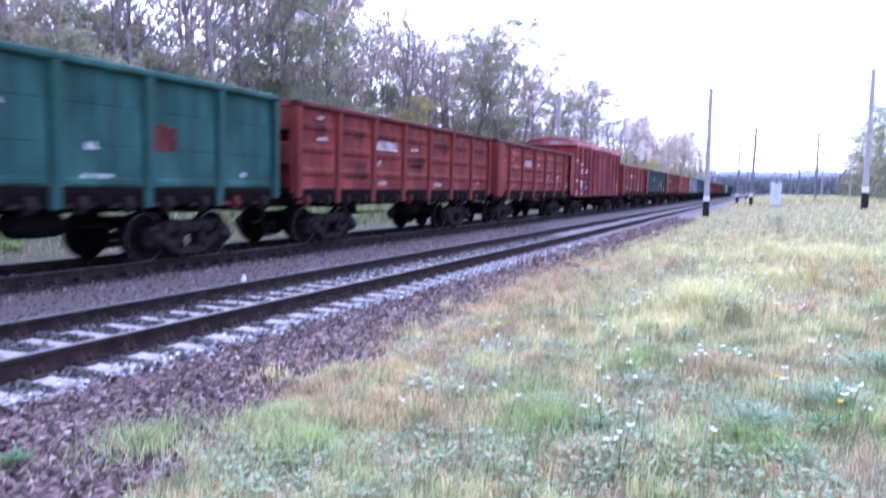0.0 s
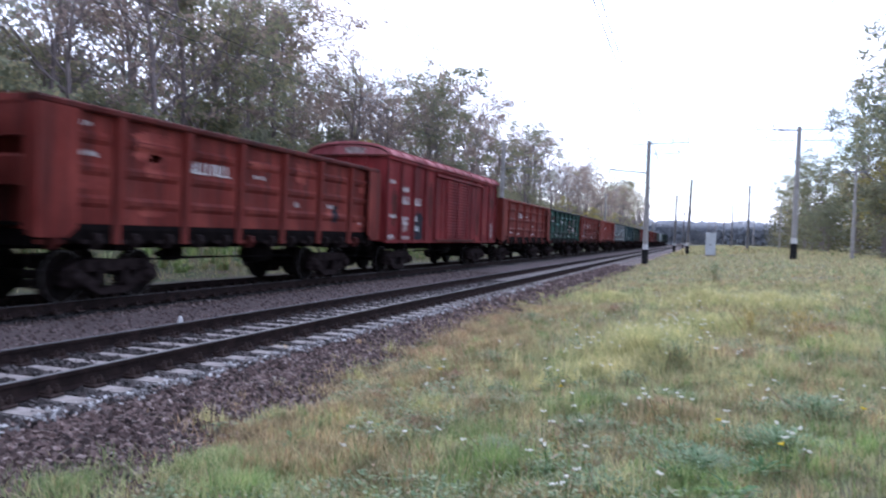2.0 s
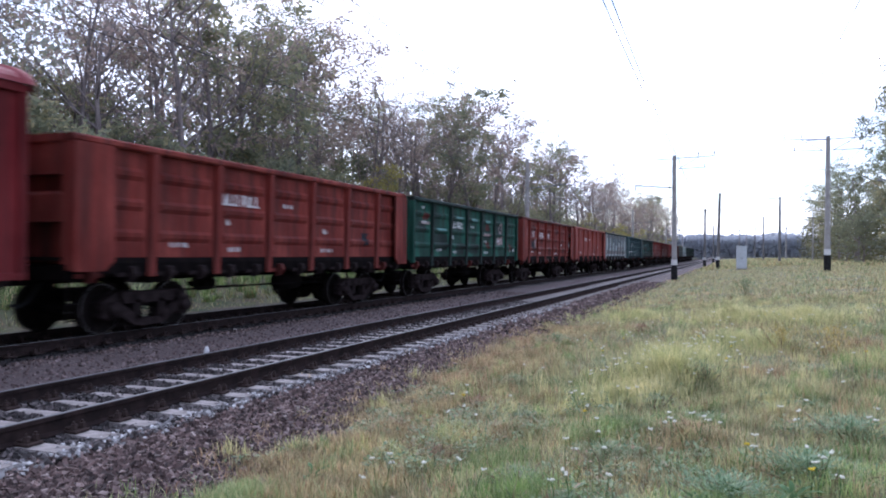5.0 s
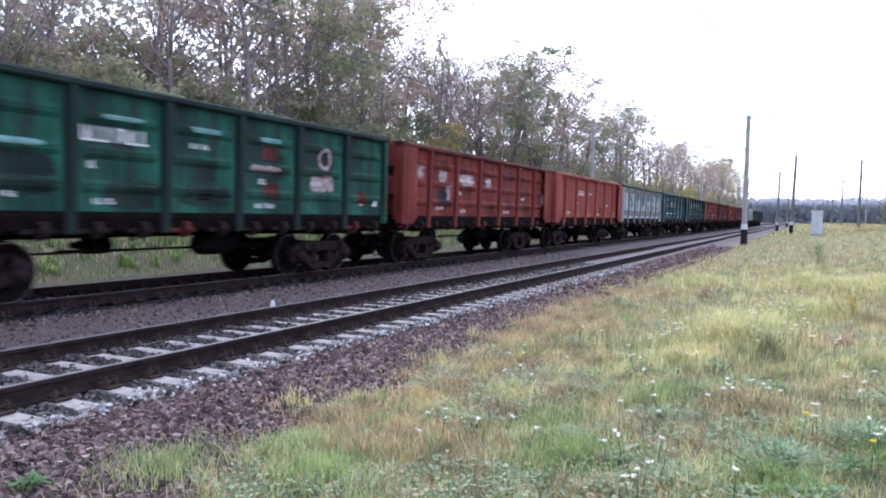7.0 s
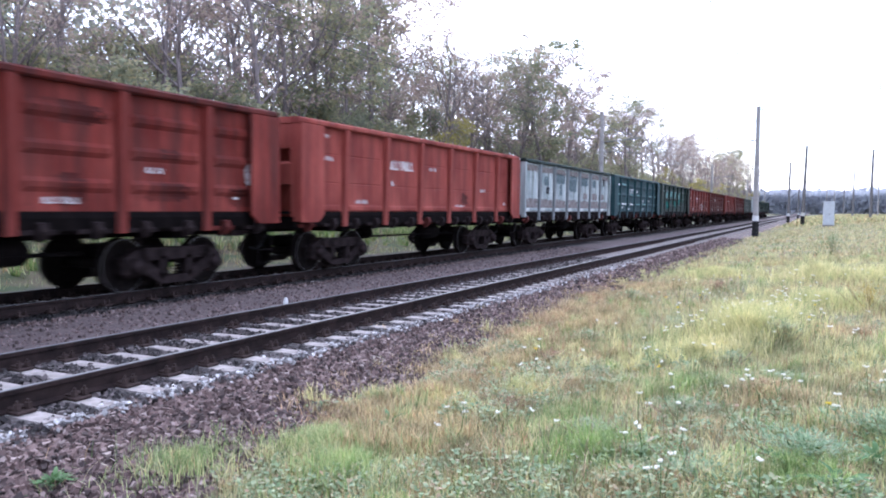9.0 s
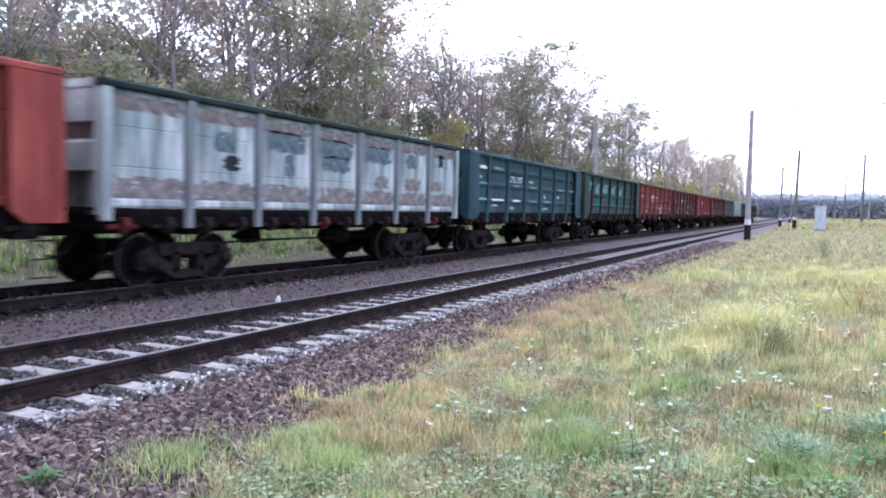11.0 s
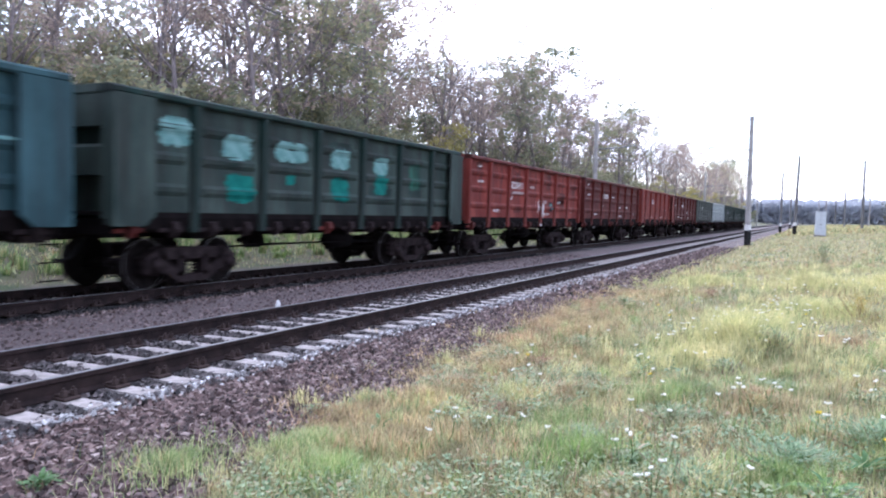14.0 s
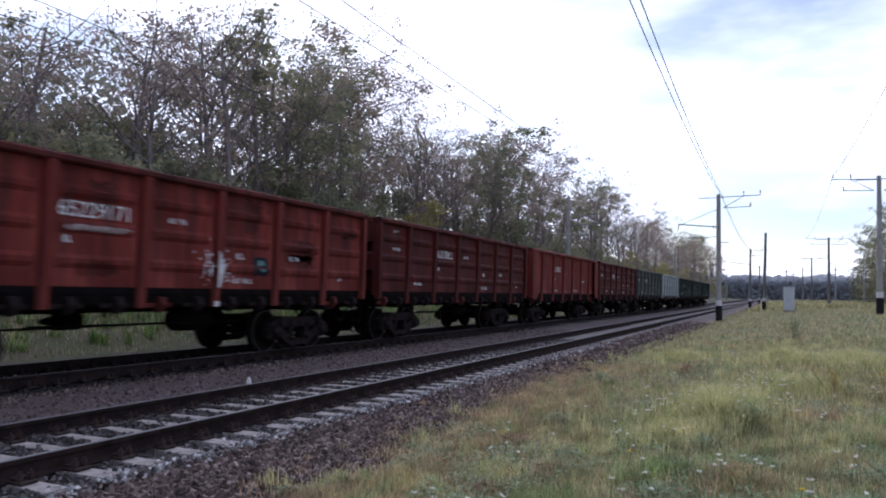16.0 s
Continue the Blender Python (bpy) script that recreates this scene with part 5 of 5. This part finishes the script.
for kind, x, y, p in ((0, -24.0, 37.6, 1.0), (0, -25.5, 34.0, 1.0), (4, -24.5, 31.0, 0.97), (2, -24.0, 46.8, 1.0), (1, -24.0, 56.0, 0.98), (1, -25.0, 59.5, 1.0), (3, -24.0, 64.0, 1.0), (3, -24.0, 71.0, 1.0),
                      (2, -25.0, 27.0, 1.05), (2, -24.5, 22.0, 1.05), (1, -26.0, 18.5, 1.1), (2, -25.0, 15.5, 1.1), (2, -24.0, 103.5, 1.0), (5, -20.8, 40.0, 0.48), (5, -21.0, 11.0, 0.62), (5, -21.0, 37.5, 0.45)):
    plant(kind, x, y, crest(kind, x, y, p))
for i in range(7):
    kind, x, yy = (0, 4, 0, 1)[i % 4], -29.0 - 2.0 * (i % 2), 14.0 + 6.5 * i
    plant(kind, x, yy, crest(kind, x, yy, 0.88))
# the wood's edge and the rows behind it
y = 7.0
while y < 330:
    step = 4.3 + y * 0.040
    for row, x0 in enumerate((-23.0, -28.0, -34.0)):
        if row == 2 and (y > 110 or rng.random() < 0.5):
            continue
        x = x0 + rng.uniform(-1.6, 1.6)
        yy = y * x0 / -24.0 + rng.uniform(-1.2, 1.2)
        kind = int(rng.choice([0, 1, 2, 3, 4], p=[0.14, 0.32, 0.22, 0.26, 0.06]))
        plant(kind, x, yy, crest(kind, x, yy, rng.uniform(0.85, 1.06)))
    plant(6 if rng.random() < 0.85 or y < 38 else 5, -20.5 + rng.uniform(-1.2, 1.2), y + rng.uniform(-1, 1), rng.uniform(0.5, 0.85))
    plant(6, -26.0 + rng.uniform(-1.5, 1.5), y + rng.uniform(-1, 1), rng.uniform(0.8, 1.1))
    plant(6, -31.0 + rng.uniform(-1.5, 1.5), y * 1.25 + rng.uniform(-1, 1), rng.uniform(0.9, 1.3))
    y += step


def right_wood():
    for kind, x, y, s in ((4, 19.5, 74, 1.15), (0, 21.0, 80, 1.05), (4, 18.0, 84, 1.0), (5, 17.0, 79, 0.75), (1, 23, 77, 1.1), (4, 17.5, 96, 0.95), (0, 19.5, 104, 0.9), (4, 17.0, 114, 0.9),
                          (6, 16.0, 88, 0.9), (6, 16.5, 72, 0.8), (5, 18.0, 70, 0.8), (4, 24.0, 70, 1.1), (4, 18.5, 128, 0.9), (0, 18.0, 142, 0.85), (4, 18.5, 160, 0.9), (4, 20.0, 180, 0.95), (0, 22.0, 205, 0.95), (4, 27, 90, 1.1), (4, 25, 115, 1.1),
                          (6, 16.0, 104, 0.8), (6, 16.5, 122, 0.8), (6, 17, 150, 0.8)):
        t = plant(kind, x, y, s * (1.32 if y < 100 else 1.15))
        tagged(t, group=W_RIGHT)


right_wood()


def far_wood(name, label, rows):
    """Distant woods: clumps of leaves, all in one mesh."""
    lv, lf = [], []
    for x0, x1, y0, h, n in rows:
        for i in range(n):
            x = rng.uniform(x0, x1)
            top = h * (0.78 + 0.15 * noise.noise(Vector((x * 0.05, y0 * 0.1, 2.0))) + 0.10 * noise.noise(Vector((x * 0.3, y0 * 0.1, 5.0))))
            z = ground_z(0, 300) + top * rng.random() ** 0.7
            c = Vector((x, y0 + rng.uniform(-6, 6), z))
            a = Vector((rng.normal(), rng.normal(), rng.normal())).normalized()
            b = a.orthogonal().normalized()
            s = rng.uniform(0.45, 1.0)
            at = len(lv)
            lv.extend((c - a * s, c + b * s * 0.7, c + a * s, c - b * s * 0.7))
            lf.append((at, at + 1, at + 2, at + 3))
    tagged(new(name, raw_mesh(name, lv, lf, LEAF_HAZE)), label, "woods", kind="stuff")


def leaf_mass(name, label, count, place, low, high, material):
    """The depth of a wood behind its edge: loose leaf clumps."""
    lv, lf = [], []
    for i in range(count):
        x, y, g, top = place()
        c = Vector((x, y, g + (top - g) * rng.random() ** 0.8))
        a = Vector((rng.normal(), rng.normal(), rng.normal())).normalized()
        b = a.orthogonal().normalized()
        q = rng.uniform(low, high)
        at = len(lv)
        lv.extend((c - a * q, c + b * q * 0.6, c + a * q, c - b * q * 0.6))
        lf.append((at, at + 1, at + 2, at + 3))
    tagged(new(name, raw_mesh(name, lv, lf, material)), label, "woods", kind="stuff")


def behind_train():
    y = -10 + 330 * rng.random() ** 1.9
    x = -34 - 14 * rng.random()
    f = x / -24.0
    top = 1.86 + (float(np.interp(y / f, CREST_Y, CREST_Z)) - 1.86) * f
    return x, y, ground_z(x, y), top * (float(np.interp(y / f, (20, 45, 60), (0.82, 0.76, 0.60))) + 0.14 * noise.noise(Vector((y * 0.3, x * 0.2, 0))))


def across_meadow():
    y = 68 + 150 * rng.random() ** 1.5
    x = 17.5 + 1.2 * noise.noise(Vector((y * 0.2, 0, 0))) + 16 * rng.random() ** 1.6
    return x, y, ground_z(x, y), 9.0 + 5.0 * noise.noise(Vector((y * 0.11, x * 0.16, 3))) + 0.22 * (x - 17)


leaf_mass("wood_interior", "grey-green foliage deep inside the wood, its colour paled with haze", 40000, behind_train, 0.12, 0.34, LEAF_DEEP_HAZE)
leaf_mass("wood_across_meadow", "olive and yellowish foliage of the wood across the meadow", 24000, across_meadow, 0.14, 0.30, LEAF_OLIVE)
far_wood("distant_woods", "woods closing the far end of the line, haze put into their pale grey leaves", [(-50, 60, 360, 12.0, 18000), (-30, 140, 420, 14.5, 18000), (-60, 160, 520, 18.5, 18000)])


# ---- meadow ----
def blades(name, label, count, place, height, width, curved, material=None):
    n = count
    verts = np.zeros((n, 5 if curved else 3, 3))
    for i in range(n):
        x, y = place()
        z = ground_z(x, y) - 0.015
        patch = 0.5 + 0.5 * noise.noise(Vector((x * 0.5, y * 0.5, 7.7)))
        tuft = 0.5 + 0.5 * noise.noise(Vector((x * 1.8, y * 1.8, 1.7)))
        h = height * (0.35 + 0.75 * patch) * (0.5 + 0.8 * tuft) * rng.uniform(0.6, 1.25)
        a, lean = rng.random() * 6.283, rng.uniform(0.05, 1.15) * h
        w = width * rng.uniform(0.6, 1.3) * 0.5
        u = np.array([math.cos(a + 1.57), math.sin(a + 1.57), 0]) * w
        d = np.array([math.cos(a), math.sin(a), 0])
        b = np.array([x, y, z])
        if curved:
            mid = b + d * lean * 0.35 + np.array([0, 0, h * 0.6])
            verts[i] = (b - u, b + u, mid + u * 0.75, mid - u * 0.75, b + d * lean + np.array([0, 0, h]))
        else:
            verts[i] = (b - u, b + u, b + d * lean * 0.8 + np.array([0, 0, h]))
    k = verts.shape[1]
    flat = verts.reshape(-1, 3)
    faces = []
    for i in range(n):
        o = i * k
        if curved:
            faces.append((o, o + 1, o + 2, o + 3))
            faces.append((o + 3, o + 2, o + 4))
        else:
            faces.append((o, o + 1, o + 2))
    tagged(new(name, raw_mesh(name, flat, faces, material or GRASS)), label, "grass", kind="stuff")


def edge(y):
    # the turf thins out over the crushed stone
    base = float(np.interp(y, (3, 4.2, 5.6, 9.3, 12, 16, 22), (-2.75, -3.15, -3.35, -3.45, -3.65, -3.75, -3.85)))
    return base + 0.4 * noise.noise(Vector((0, y * 0.9, 0))) + 0.35 * noise.noise(Vector((4, y * 3.1, 0))) - min(0.9, rng.exponential(0.16))


def near_meadow():
    y = 1.8 + 7.2 * rng.random()
    x0, x1 = max(edge(y), -0.95 * y - 0.6), 0.35 * y + 1.2
    return x0 + (x1 - x0) * rng.random() ** 0.95, y


def mid_meadow():
    y = 8.0 + 17.0 * rng.random() ** 1.3
    x0, x1 = edge(y), 0.28 * y + 2
    return x0 + (x1 - x0) * rng.random(), y


def far_meadow():
    y = 23.0 + 85.0 * rng.random() ** 1.3
    return -3.85 + (0.25 * y + 6.85) * rng.random(), y


def last_meadow():
    y = 90.0 + 200.0 * rng.random() ** 1.2
    return -3.0 + (0.14 * y + 8.0) * rng.random(), y


def far_bank():
    y = 2 + 60 * rng.random()
    return -20 + 5.8 * rng.random(), y


def rust_band():
    y = 4.0 + 14.0 * rng.random() ** 1.2
    return edge(y) + 0.05 + abs(rng.normal(0, 0.7)), y


def around(spots):
    def place():
        x, y, r = spots[rng.integers(len(spots))]
        a, q = rng.random() * 6.283, abs(rng.normal(0, 0.5)) * r
        return x + q * math.cos(a), y + 1.3 * q * math.sin(a)
    return place


blades("near_grass", "autumn meadow grass, green and straw-coloured, in the foreground", 90000, near_meadow, 0.15, 0.007, True)
blades("meadow_grass", "patchy dry and green meadow grass", 70000, mid_meadow, 0.20, 0.013, False)
blades("distant_grass", "pale rough grass spreading towards the poles", 64000, far_meadow, 0.22, 0.04, False)
blades("farthest_grass", "flat greenish grass below the distant woods", 14000, last_meadow, 0.5, 0.25, False)
blades("bank_grass", "rough green grass on the bank behind the train", 14000, far_bank, 0.22, 0.03, False, GRASS)
blades("dry_weeds", "rusty brown dry weeds along the ballast edge", 26000, rust_band, 0.20, 0.009, True, GRASS_RUST)
blades("dry_patches", "rusty brown patches in the meadow", 6000, around([(-2.73, 7.0, 0.7), (-2.85, 5.8, 0.6), (0.03, 6.0, 0.4), (0.85, 9.8, 0.7), (-2.6, 10.5, 0.9), (2.2, 12.5, 1.0), (-1.6, 6.3, 0.6)]), 0.22, 0.009, True, GRASS_RUST)
blades("pale_tall_grass", "pale yellow tall grass standing in clumps", 17000, around([(-0.36, 9.3, 0.8), (-0.75, 8.3, 0.6), (-0.3, 10.6, 0.9), (0.6, 13.0, 1.2), (1.9, 17.0, 1.6), (0.4, 18.0, 1.3), (-1.9, 20.0, 1.2)]), 0.42, 0.010, True, GRASS_PALE)
blades("fresh_tufts", "fresh green grass tufts", 12000, around([(-2.98, 4.07, 0.36), (-2.98, 4.07, 0.30), (-2.4, 3.6, 0.5), (-0.58, 6.4, 0.6), (-0.9, 4.3, 0.6), (0.3, 4.2, 0.6), (-1.4, 5.2, 0.5), (0.9, 5.2, 0.7), (-3.6, 3.3, 0.5)]), 0.24, 0.006, True, GRASS_FRESH)


def tussocks(name, label, spots, blades_each, height, width, material):
    """Grass growing in separate clumps: blades fan out from each root."""
    verts, faces = [], []
    for x, y, q in spots:
        g = ground_z(x, y) - 0.02
        for k in range(blades_each):
            a, h = rng.random() * 6.283, height * q * rng.uniform(0.45, 1.2)
            c, d = np.array([x, y, g]) + 0.05 * q * rng.normal(0, 1, 3) * (1, 1, 0), np.array([math.cos(a), math.sin(a), 0])
            u = np.array([-d[1], d[0], 0]) * width * rng.uniform(0.6, 1.3) * 0.5
            lean = h * rng.uniform(0.15, 0.95)
            mid = c + d * lean * 0.35 + np.array([0, 0, h * 0.62])
            at = len(verts)
            verts.extend((c - u, c + u, mid + u * 0.8, mid - u * 0.8, c + d * lean + np.array([0, 0, h * rng.uniform(0.7, 1.0)])))
            faces.append((at, at + 1, at + 2, at + 3))
            faces.append((at + 3, at + 2, at + 4))
    tagged(new(name, raw_mesh(name, verts, faces, material)), label, "grass", kind="stuff")


def scatter(count, seed, low):
    """Clump roots where a slow pattern lets them grow, fewer with distance."""
    out = []
    while len(out) < count:
        y = 2.6 + 24.0 * rng.random() ** 1.7
        x0, x1 = max(edge(y), -0.95 * y - 0.6), 0.30 * y + 1.4
        x = x0 + (x1 - x0) * rng.random()
        if noise.noise(Vector((x * 0.8, y * 0.5, seed))) > low:
            out.append((x, y, rng.uniform(0.6, 1.35) * min(1.0, 0.45 + 0.07 * y)))
    return out


tussocks("green_tussocks", "dark green grass tussocks standing out of the meadow", scatter(430, 2.2, 0.0), 60, 0.20, 0.006, GRASS_FRESH)
tussocks("straw_tussocks", "bleached straw-coloured grass tussocks", scatter(420, 8.4, 0.05), 46, 0.24, 0.005, GRASS_PALE)
tussocks("rusty_tussocks", "rust-brown dry herb tussocks", scatter(240, 14.9, 0.08), 46, 0.20, 0.005, GRASS_RUST)
tussocks("dry_stalks", "thin brown dead stalks above the grass", scatter(420, 21.3, -0.1), 4, 0.40, 0.005, STALK)
tussocks("ballast_tufts", "sparse dry tufts growing out of the crushed stone", [(edge(y) - rng.exponential(0.25), y, rng.uniform(0.5, 1.1)) for y in 3 + 20 * rng.random(130)], 22, 0.14, 0.006, GRASS_RUST)
tussocks("bank_weeds", "rough green weeds on the bank behind the train", [(-15.2 - 4 * rng.random(), 2 + 45 * rng.random(), rng.uniform(0.6, 1.4)) for k in range(420)], 26, 0.42, 0.03, GRASS_FRESH)


def herb_clump(x, y, radius, height, count, size, material, label):
    """A leafy herb: a sheaf of stems under a loose dome of leaves."""
    clump = tagged(new("herb_clump"), label, "herb", "leafy herbs in the meadow")
    clump.matrix_basis = pose(x, y, ground_z(x, y))
    bm = bmesh.new()
    for k in range(14):
        a, q = rng.random() * 6.283, radius * rng.random()
        tube(bm, [(0.2 * q * math.cos(a), 0.2 * q * math.sin(a), -0.02), (q * math.cos(a), q * math.sin(a), height * rng.uniform(0.6, 1.0))], [0.005, 0.003], 3)
    part("stem", bm, STALK, clump)["kind"] = "stuff"
    lv, lf = [], []
    for k in range(count):
        a, q = rng.random() * 6.283, min(radius * 0.99, abs(rng.normal(0, 0.45)) * radius)
        top = height * math.sqrt(max(0.05, 1 - (q / radius) ** 2)) * rng.uniform(0.8, 1.1)
        c = Vector((q * math.cos(a), q * math.sin(a), top * rng.random() ** 0.5))
        d = Vector((math.cos(a) + rng.normal(0, 0.5), math.sin(a) + rng.normal(0, 0.5), rng.uniform(-0.1, 0.9))).normalized()
        w = d.cross(Vector((0, 0, 1))).normalized() * 0.13
        n = size * rng.uniform(0.6, 1.3)
        at = len(lv)
        lv.extend((c, c + (d * 0.5 + w) * n, c + d * n, c + (d * 0.5 - w) * n))
        lf.append((at, at + 1, at + 2, at + 3))
    o = new("foliage", raw_mesh("foliage", lv, lf, material))
    o.parent = clump


for x, y, r_, h, n, q, material, label in (
        (0.10, 8.9, 0.50, 0.30, 1100, 0.045, HERB, "low bushy grey-green herb among pale grass"),
        (-0.35, 7.6, 0.35, 0.20, 600, 0.04, HERB, "low bushy grey-green herb among pale grass"),
        (0.92, 27.0, 0.75, 0.75, 1100, 0.09, HERB, "tall bushy green herb at the meadow's crest"),
        (1.15, 12.3, 0.50, 0.42, 900, 0.05, HERB_GOLD, "golden-yellow autumn herb in the meadow"),
        (1.75, 11.2, 0.60, 0.46, 900, 0.05, HERB_GOLD, "golden-yellow autumn herb in the meadow"),
        (-1.35, 15.6, 0.60, 0.24, 800, 0.05, HERB_RED, "reddish-brown withered herb patch"),
        (-1.9, 5.3, 0.55, 0.12, 500, 0.03, HERB_RED, "reddish-brown withered herb patch"),
        (-2.7, 6.3, 0.60, 0.14, 600, 0.03, HERB_RED, "reddish-brown withered herb patch"),
        (-2.3, 7.6, 0.50, 0.14, 500, 0.035, HERB_RED, "reddish-brown withered herb patch"),
        (0.05, 6.2, 0.40, 0.14, 400, 0.035, HERB_RED, "reddish-brown withered herb patch"),
        (-2.7, 13.6, 0.55, 0.26, 800, 0.055, HERB, "green herb growing near the crushed stone"),
        (-0.5, 5.4, 0.42, 0.14, 900, 0.035, HERB, "low leafy green herb among the grass"),
        (-1.0, 4.7, 0.40, 0.12, 700, 0.03, HERB, "low leafy green herb among the grass"),
        (0.36, 4.5, 0.60, 0.15, 1300, 0.045, HERB_BLUE, "bluish-green mat of narrow-leaved herbs"),
        (0.85, 5.0, 0.60, 0.16, 1200, 0.045, HERB_BLUE, "bluish-green mat of narrow-leaved herbs"),
        (-0.15, 4.0, 0.50, 0.12, 800, 0.04, HERB_BLUE, "bluish-green mat of narrow-leaved herbs"),
        (1.3, 6.3, 0.60, 0.18, 900, 0.045, HERB_BLUE, "bluish-green mat of narrow-leaved herbs"),
        (-1.3, 9.8, 0.45, 0.24, 700, 0.045, HERB, "low leafy green herb among the grass"),
        (-2.2, 8.8, 0.40, 0.20, 500, 0.045, HERB, "low leafy green herb among the grass"),
        (-3.95, 2.55, 0.16, 0.10, 160, 0.05, WEED, "fresh green nettle-like herb on the crushed stone")):
    herb_clump(x, y, r_, h, n, q, material, label)


def low_herbs(count):
    """Small leafy herbs close to the ground, in loose clusters."""
    lv, lf = [], []
    while len(lf) < count:
        x, y = near_meadow() if rng.random() < 0.7 else mid_meadow()
        if noise.noise(Vector((x * 1.1, y * 1.1, 5.5))) < -0.05:
            continue
        g, n = ground_z(x, y), int(rng.integers(8, 22))
        size = rng.uniform(0.016, 0.045)
        for k in range(n):
            a, q = rng.random() * 6.283, abs(rng.normal(0, 0.06))
            c = Vector((x + q * math.cos(a), y + q * math.sin(a), g + rng.uniform(0.01, 0.10)))
            d = Vector((math.cos(a), math.sin(a), rng.uniform(-0.2, 0.8))).normalized()
            w = d.cross(Vector((0, 0, 1))).normalized() * 0.38
            at = len(lv)
            lv.extend((c, c + (d * 0.5 + w) * size, c + d * size * 1.1, c + (d * 0.5 - w) * size))
            lf.append((at, at + 1, at + 2, at + 3))
    tagged(new("low_herbs", raw_mesh("low_herbs", lv, lf, HERB)), "low green leafy herbs among the meadow grass", "herbs", kind="stuff")


low_herbs(44000)


def flower(seed, petal, label):
    r = random.Random(seed)
    h = r.uniform(0.18, 0.27)
    f = tagged(new("wildflower"), label, "flower", "wildflowers in the meadow")
    bm = bmesh.new()
    tube(bm, [(0, 0, -0.02), (0.01, 0.0, h * 0.6), (0.02, 0.01, h)], [0.003, 0.0025, 0.002], 4)
    part("stem", bm, WEED, f)
    bm = bmesh.new()
    for i in range(7):
        a, q = r.random() * 6.28, r.uniform(0, 0.026)
        bmesh.ops.create_icosphere(bm, subdivisions=1, radius=0.008, matrix=Matrix.Translation((0.02 + q * math.cos(a), 0.01 + q * math.sin(a), h + r.uniform(0, 0.008))))
    part("flower_head", bm, petal, f)
    return f


FLOWERS = [flower(1, PETAL, "small white meadow flower head on a thin stem"), flower(2, PETAL, "small white meadow flower head on a thin stem"), flower(3, PETAL_Y, "small yellow meadow flower on a thin stem")]
bunches = []
while len(bunches) < 290:
    if rng.random() < 0.35:
        cx, cy = -0.3 + rng.normal(0, 0.6), 10.8 + rng.normal(0, 1.5)
    else:
        cy = 3.4 + 15 * rng.random() ** 1.2
        cx = -2.5 + (0.22 * cy + 3.8) * rng.random()
    bunches.extend((cx + rng.normal(0, 0.09), cy + rng.normal(0, 0.12)) for k in range(int(rng.integers(1, 5))))
for i, (x, y) in enumerate(bunches):
    k = 2 if i % 11 == 3 else i % 2
    m = pose(x, y, ground_z(x, y), rng.uniform(-12, 12), rng.uniform(-12, 12), rng.random() * 360)
    if i in (0, 1, 3):
        FLOWERS[{0: 0, 1: 1, 3: 2}[i]].matrix_basis = m
    else:
        copy_thing(FLOWERS[k], m)


def leaf_mesh(length, width):
    def build(bm):
        rows = []
        for i in range(6):
            f = i / 5
            w = width * math.sin(math.pi * min(0.97, 0.08 + f * 0.9)) * 0.5
            c = Vector((0, length * f, 0.05 + length * (0.75 * f - 0.62 * f * f)))
            rows.append([bm.verts.new(c + Vector((s * w, 0, 0.22 * w * abs(s)))) for s in (-1, 0, 1)])
        for a, b in zip(rows, rows[1:]):
            for k in range(2):
                bm.faces.new((a[k], a[k + 1], b[k + 1], b[k]))
    return build


def weed(x, y, size, count):
    w = tagged(new("broadleaf_weed"), "broad-leaved green weed growing in a rosette among the grass", "weed", "weeds in the meadow")
    w.matrix_basis = pose(x, y, ground_z(x, y))
    me = mesh_of("weed_leaf", leaf_mesh(1.0, 0.19), True)
    for i in range(count):
        s = size * rng.uniform(0.65, 1.15)
        o = put("leaf", me, WEED, w, pose(0, 0, 0, rng.uniform(-8, 25), rng.uniform(-12, 12), 360 * i / count + rng.uniform(-15, 15)))
        o.scale = (s, s, s)


for x, y, s, c in ((-2.71, 4.68, 0.20, 11), (0.23, 4.3, 0.20, 14), (0.55, 4.0, 0.22, 14), (0.02, 3.9, 0.18, 12), (-4.02, 2.6, 0.16, 11), (-0.6, 4.4, 0.14, 9), (0.75, 4.5, 0.20, 12), (-1.2, 5.6, 0.12, 9), (0.4, 4.6, 0.17, 11), (-0.9, 6.6, 0.12, 9)):
    weed(x, y, s, c)


# ---- the train rolls past, slowing gently ----
def rear_corner(t):
    return 14.5 - 9.8 * t + 0.0225 * t * t


def motions():
    times = [0.5 * i for i in range(33)]
    turn = math.degrees(math.atan(GRADE))
    for k, (wagon, wheelsets, half) in enumerate(TRAIN):
        offset = PITCH * k - (7.15 if k == 3 else BODY_HALF) - (1.3 if k < 3 else 0.0)
        rows = []
        for t in times:
            y = rear_corner(t) + offset
            rows.append((t, pose(TRACK_FAR, y, RAIL_Z + GRADE * y, turn)))
        walk(wagon, rows)
        spin = []
        for i in range(241):
            t = i / 15.0
            spin.append((t, math.degrees((rear_corner(0) - rear_corner(t)) / 0.478)))
        for ws, along in wheelsets:
            walk(ws, [(t, pose(0, along, 0.478, a % 360)) for t, a in spin])


motions()
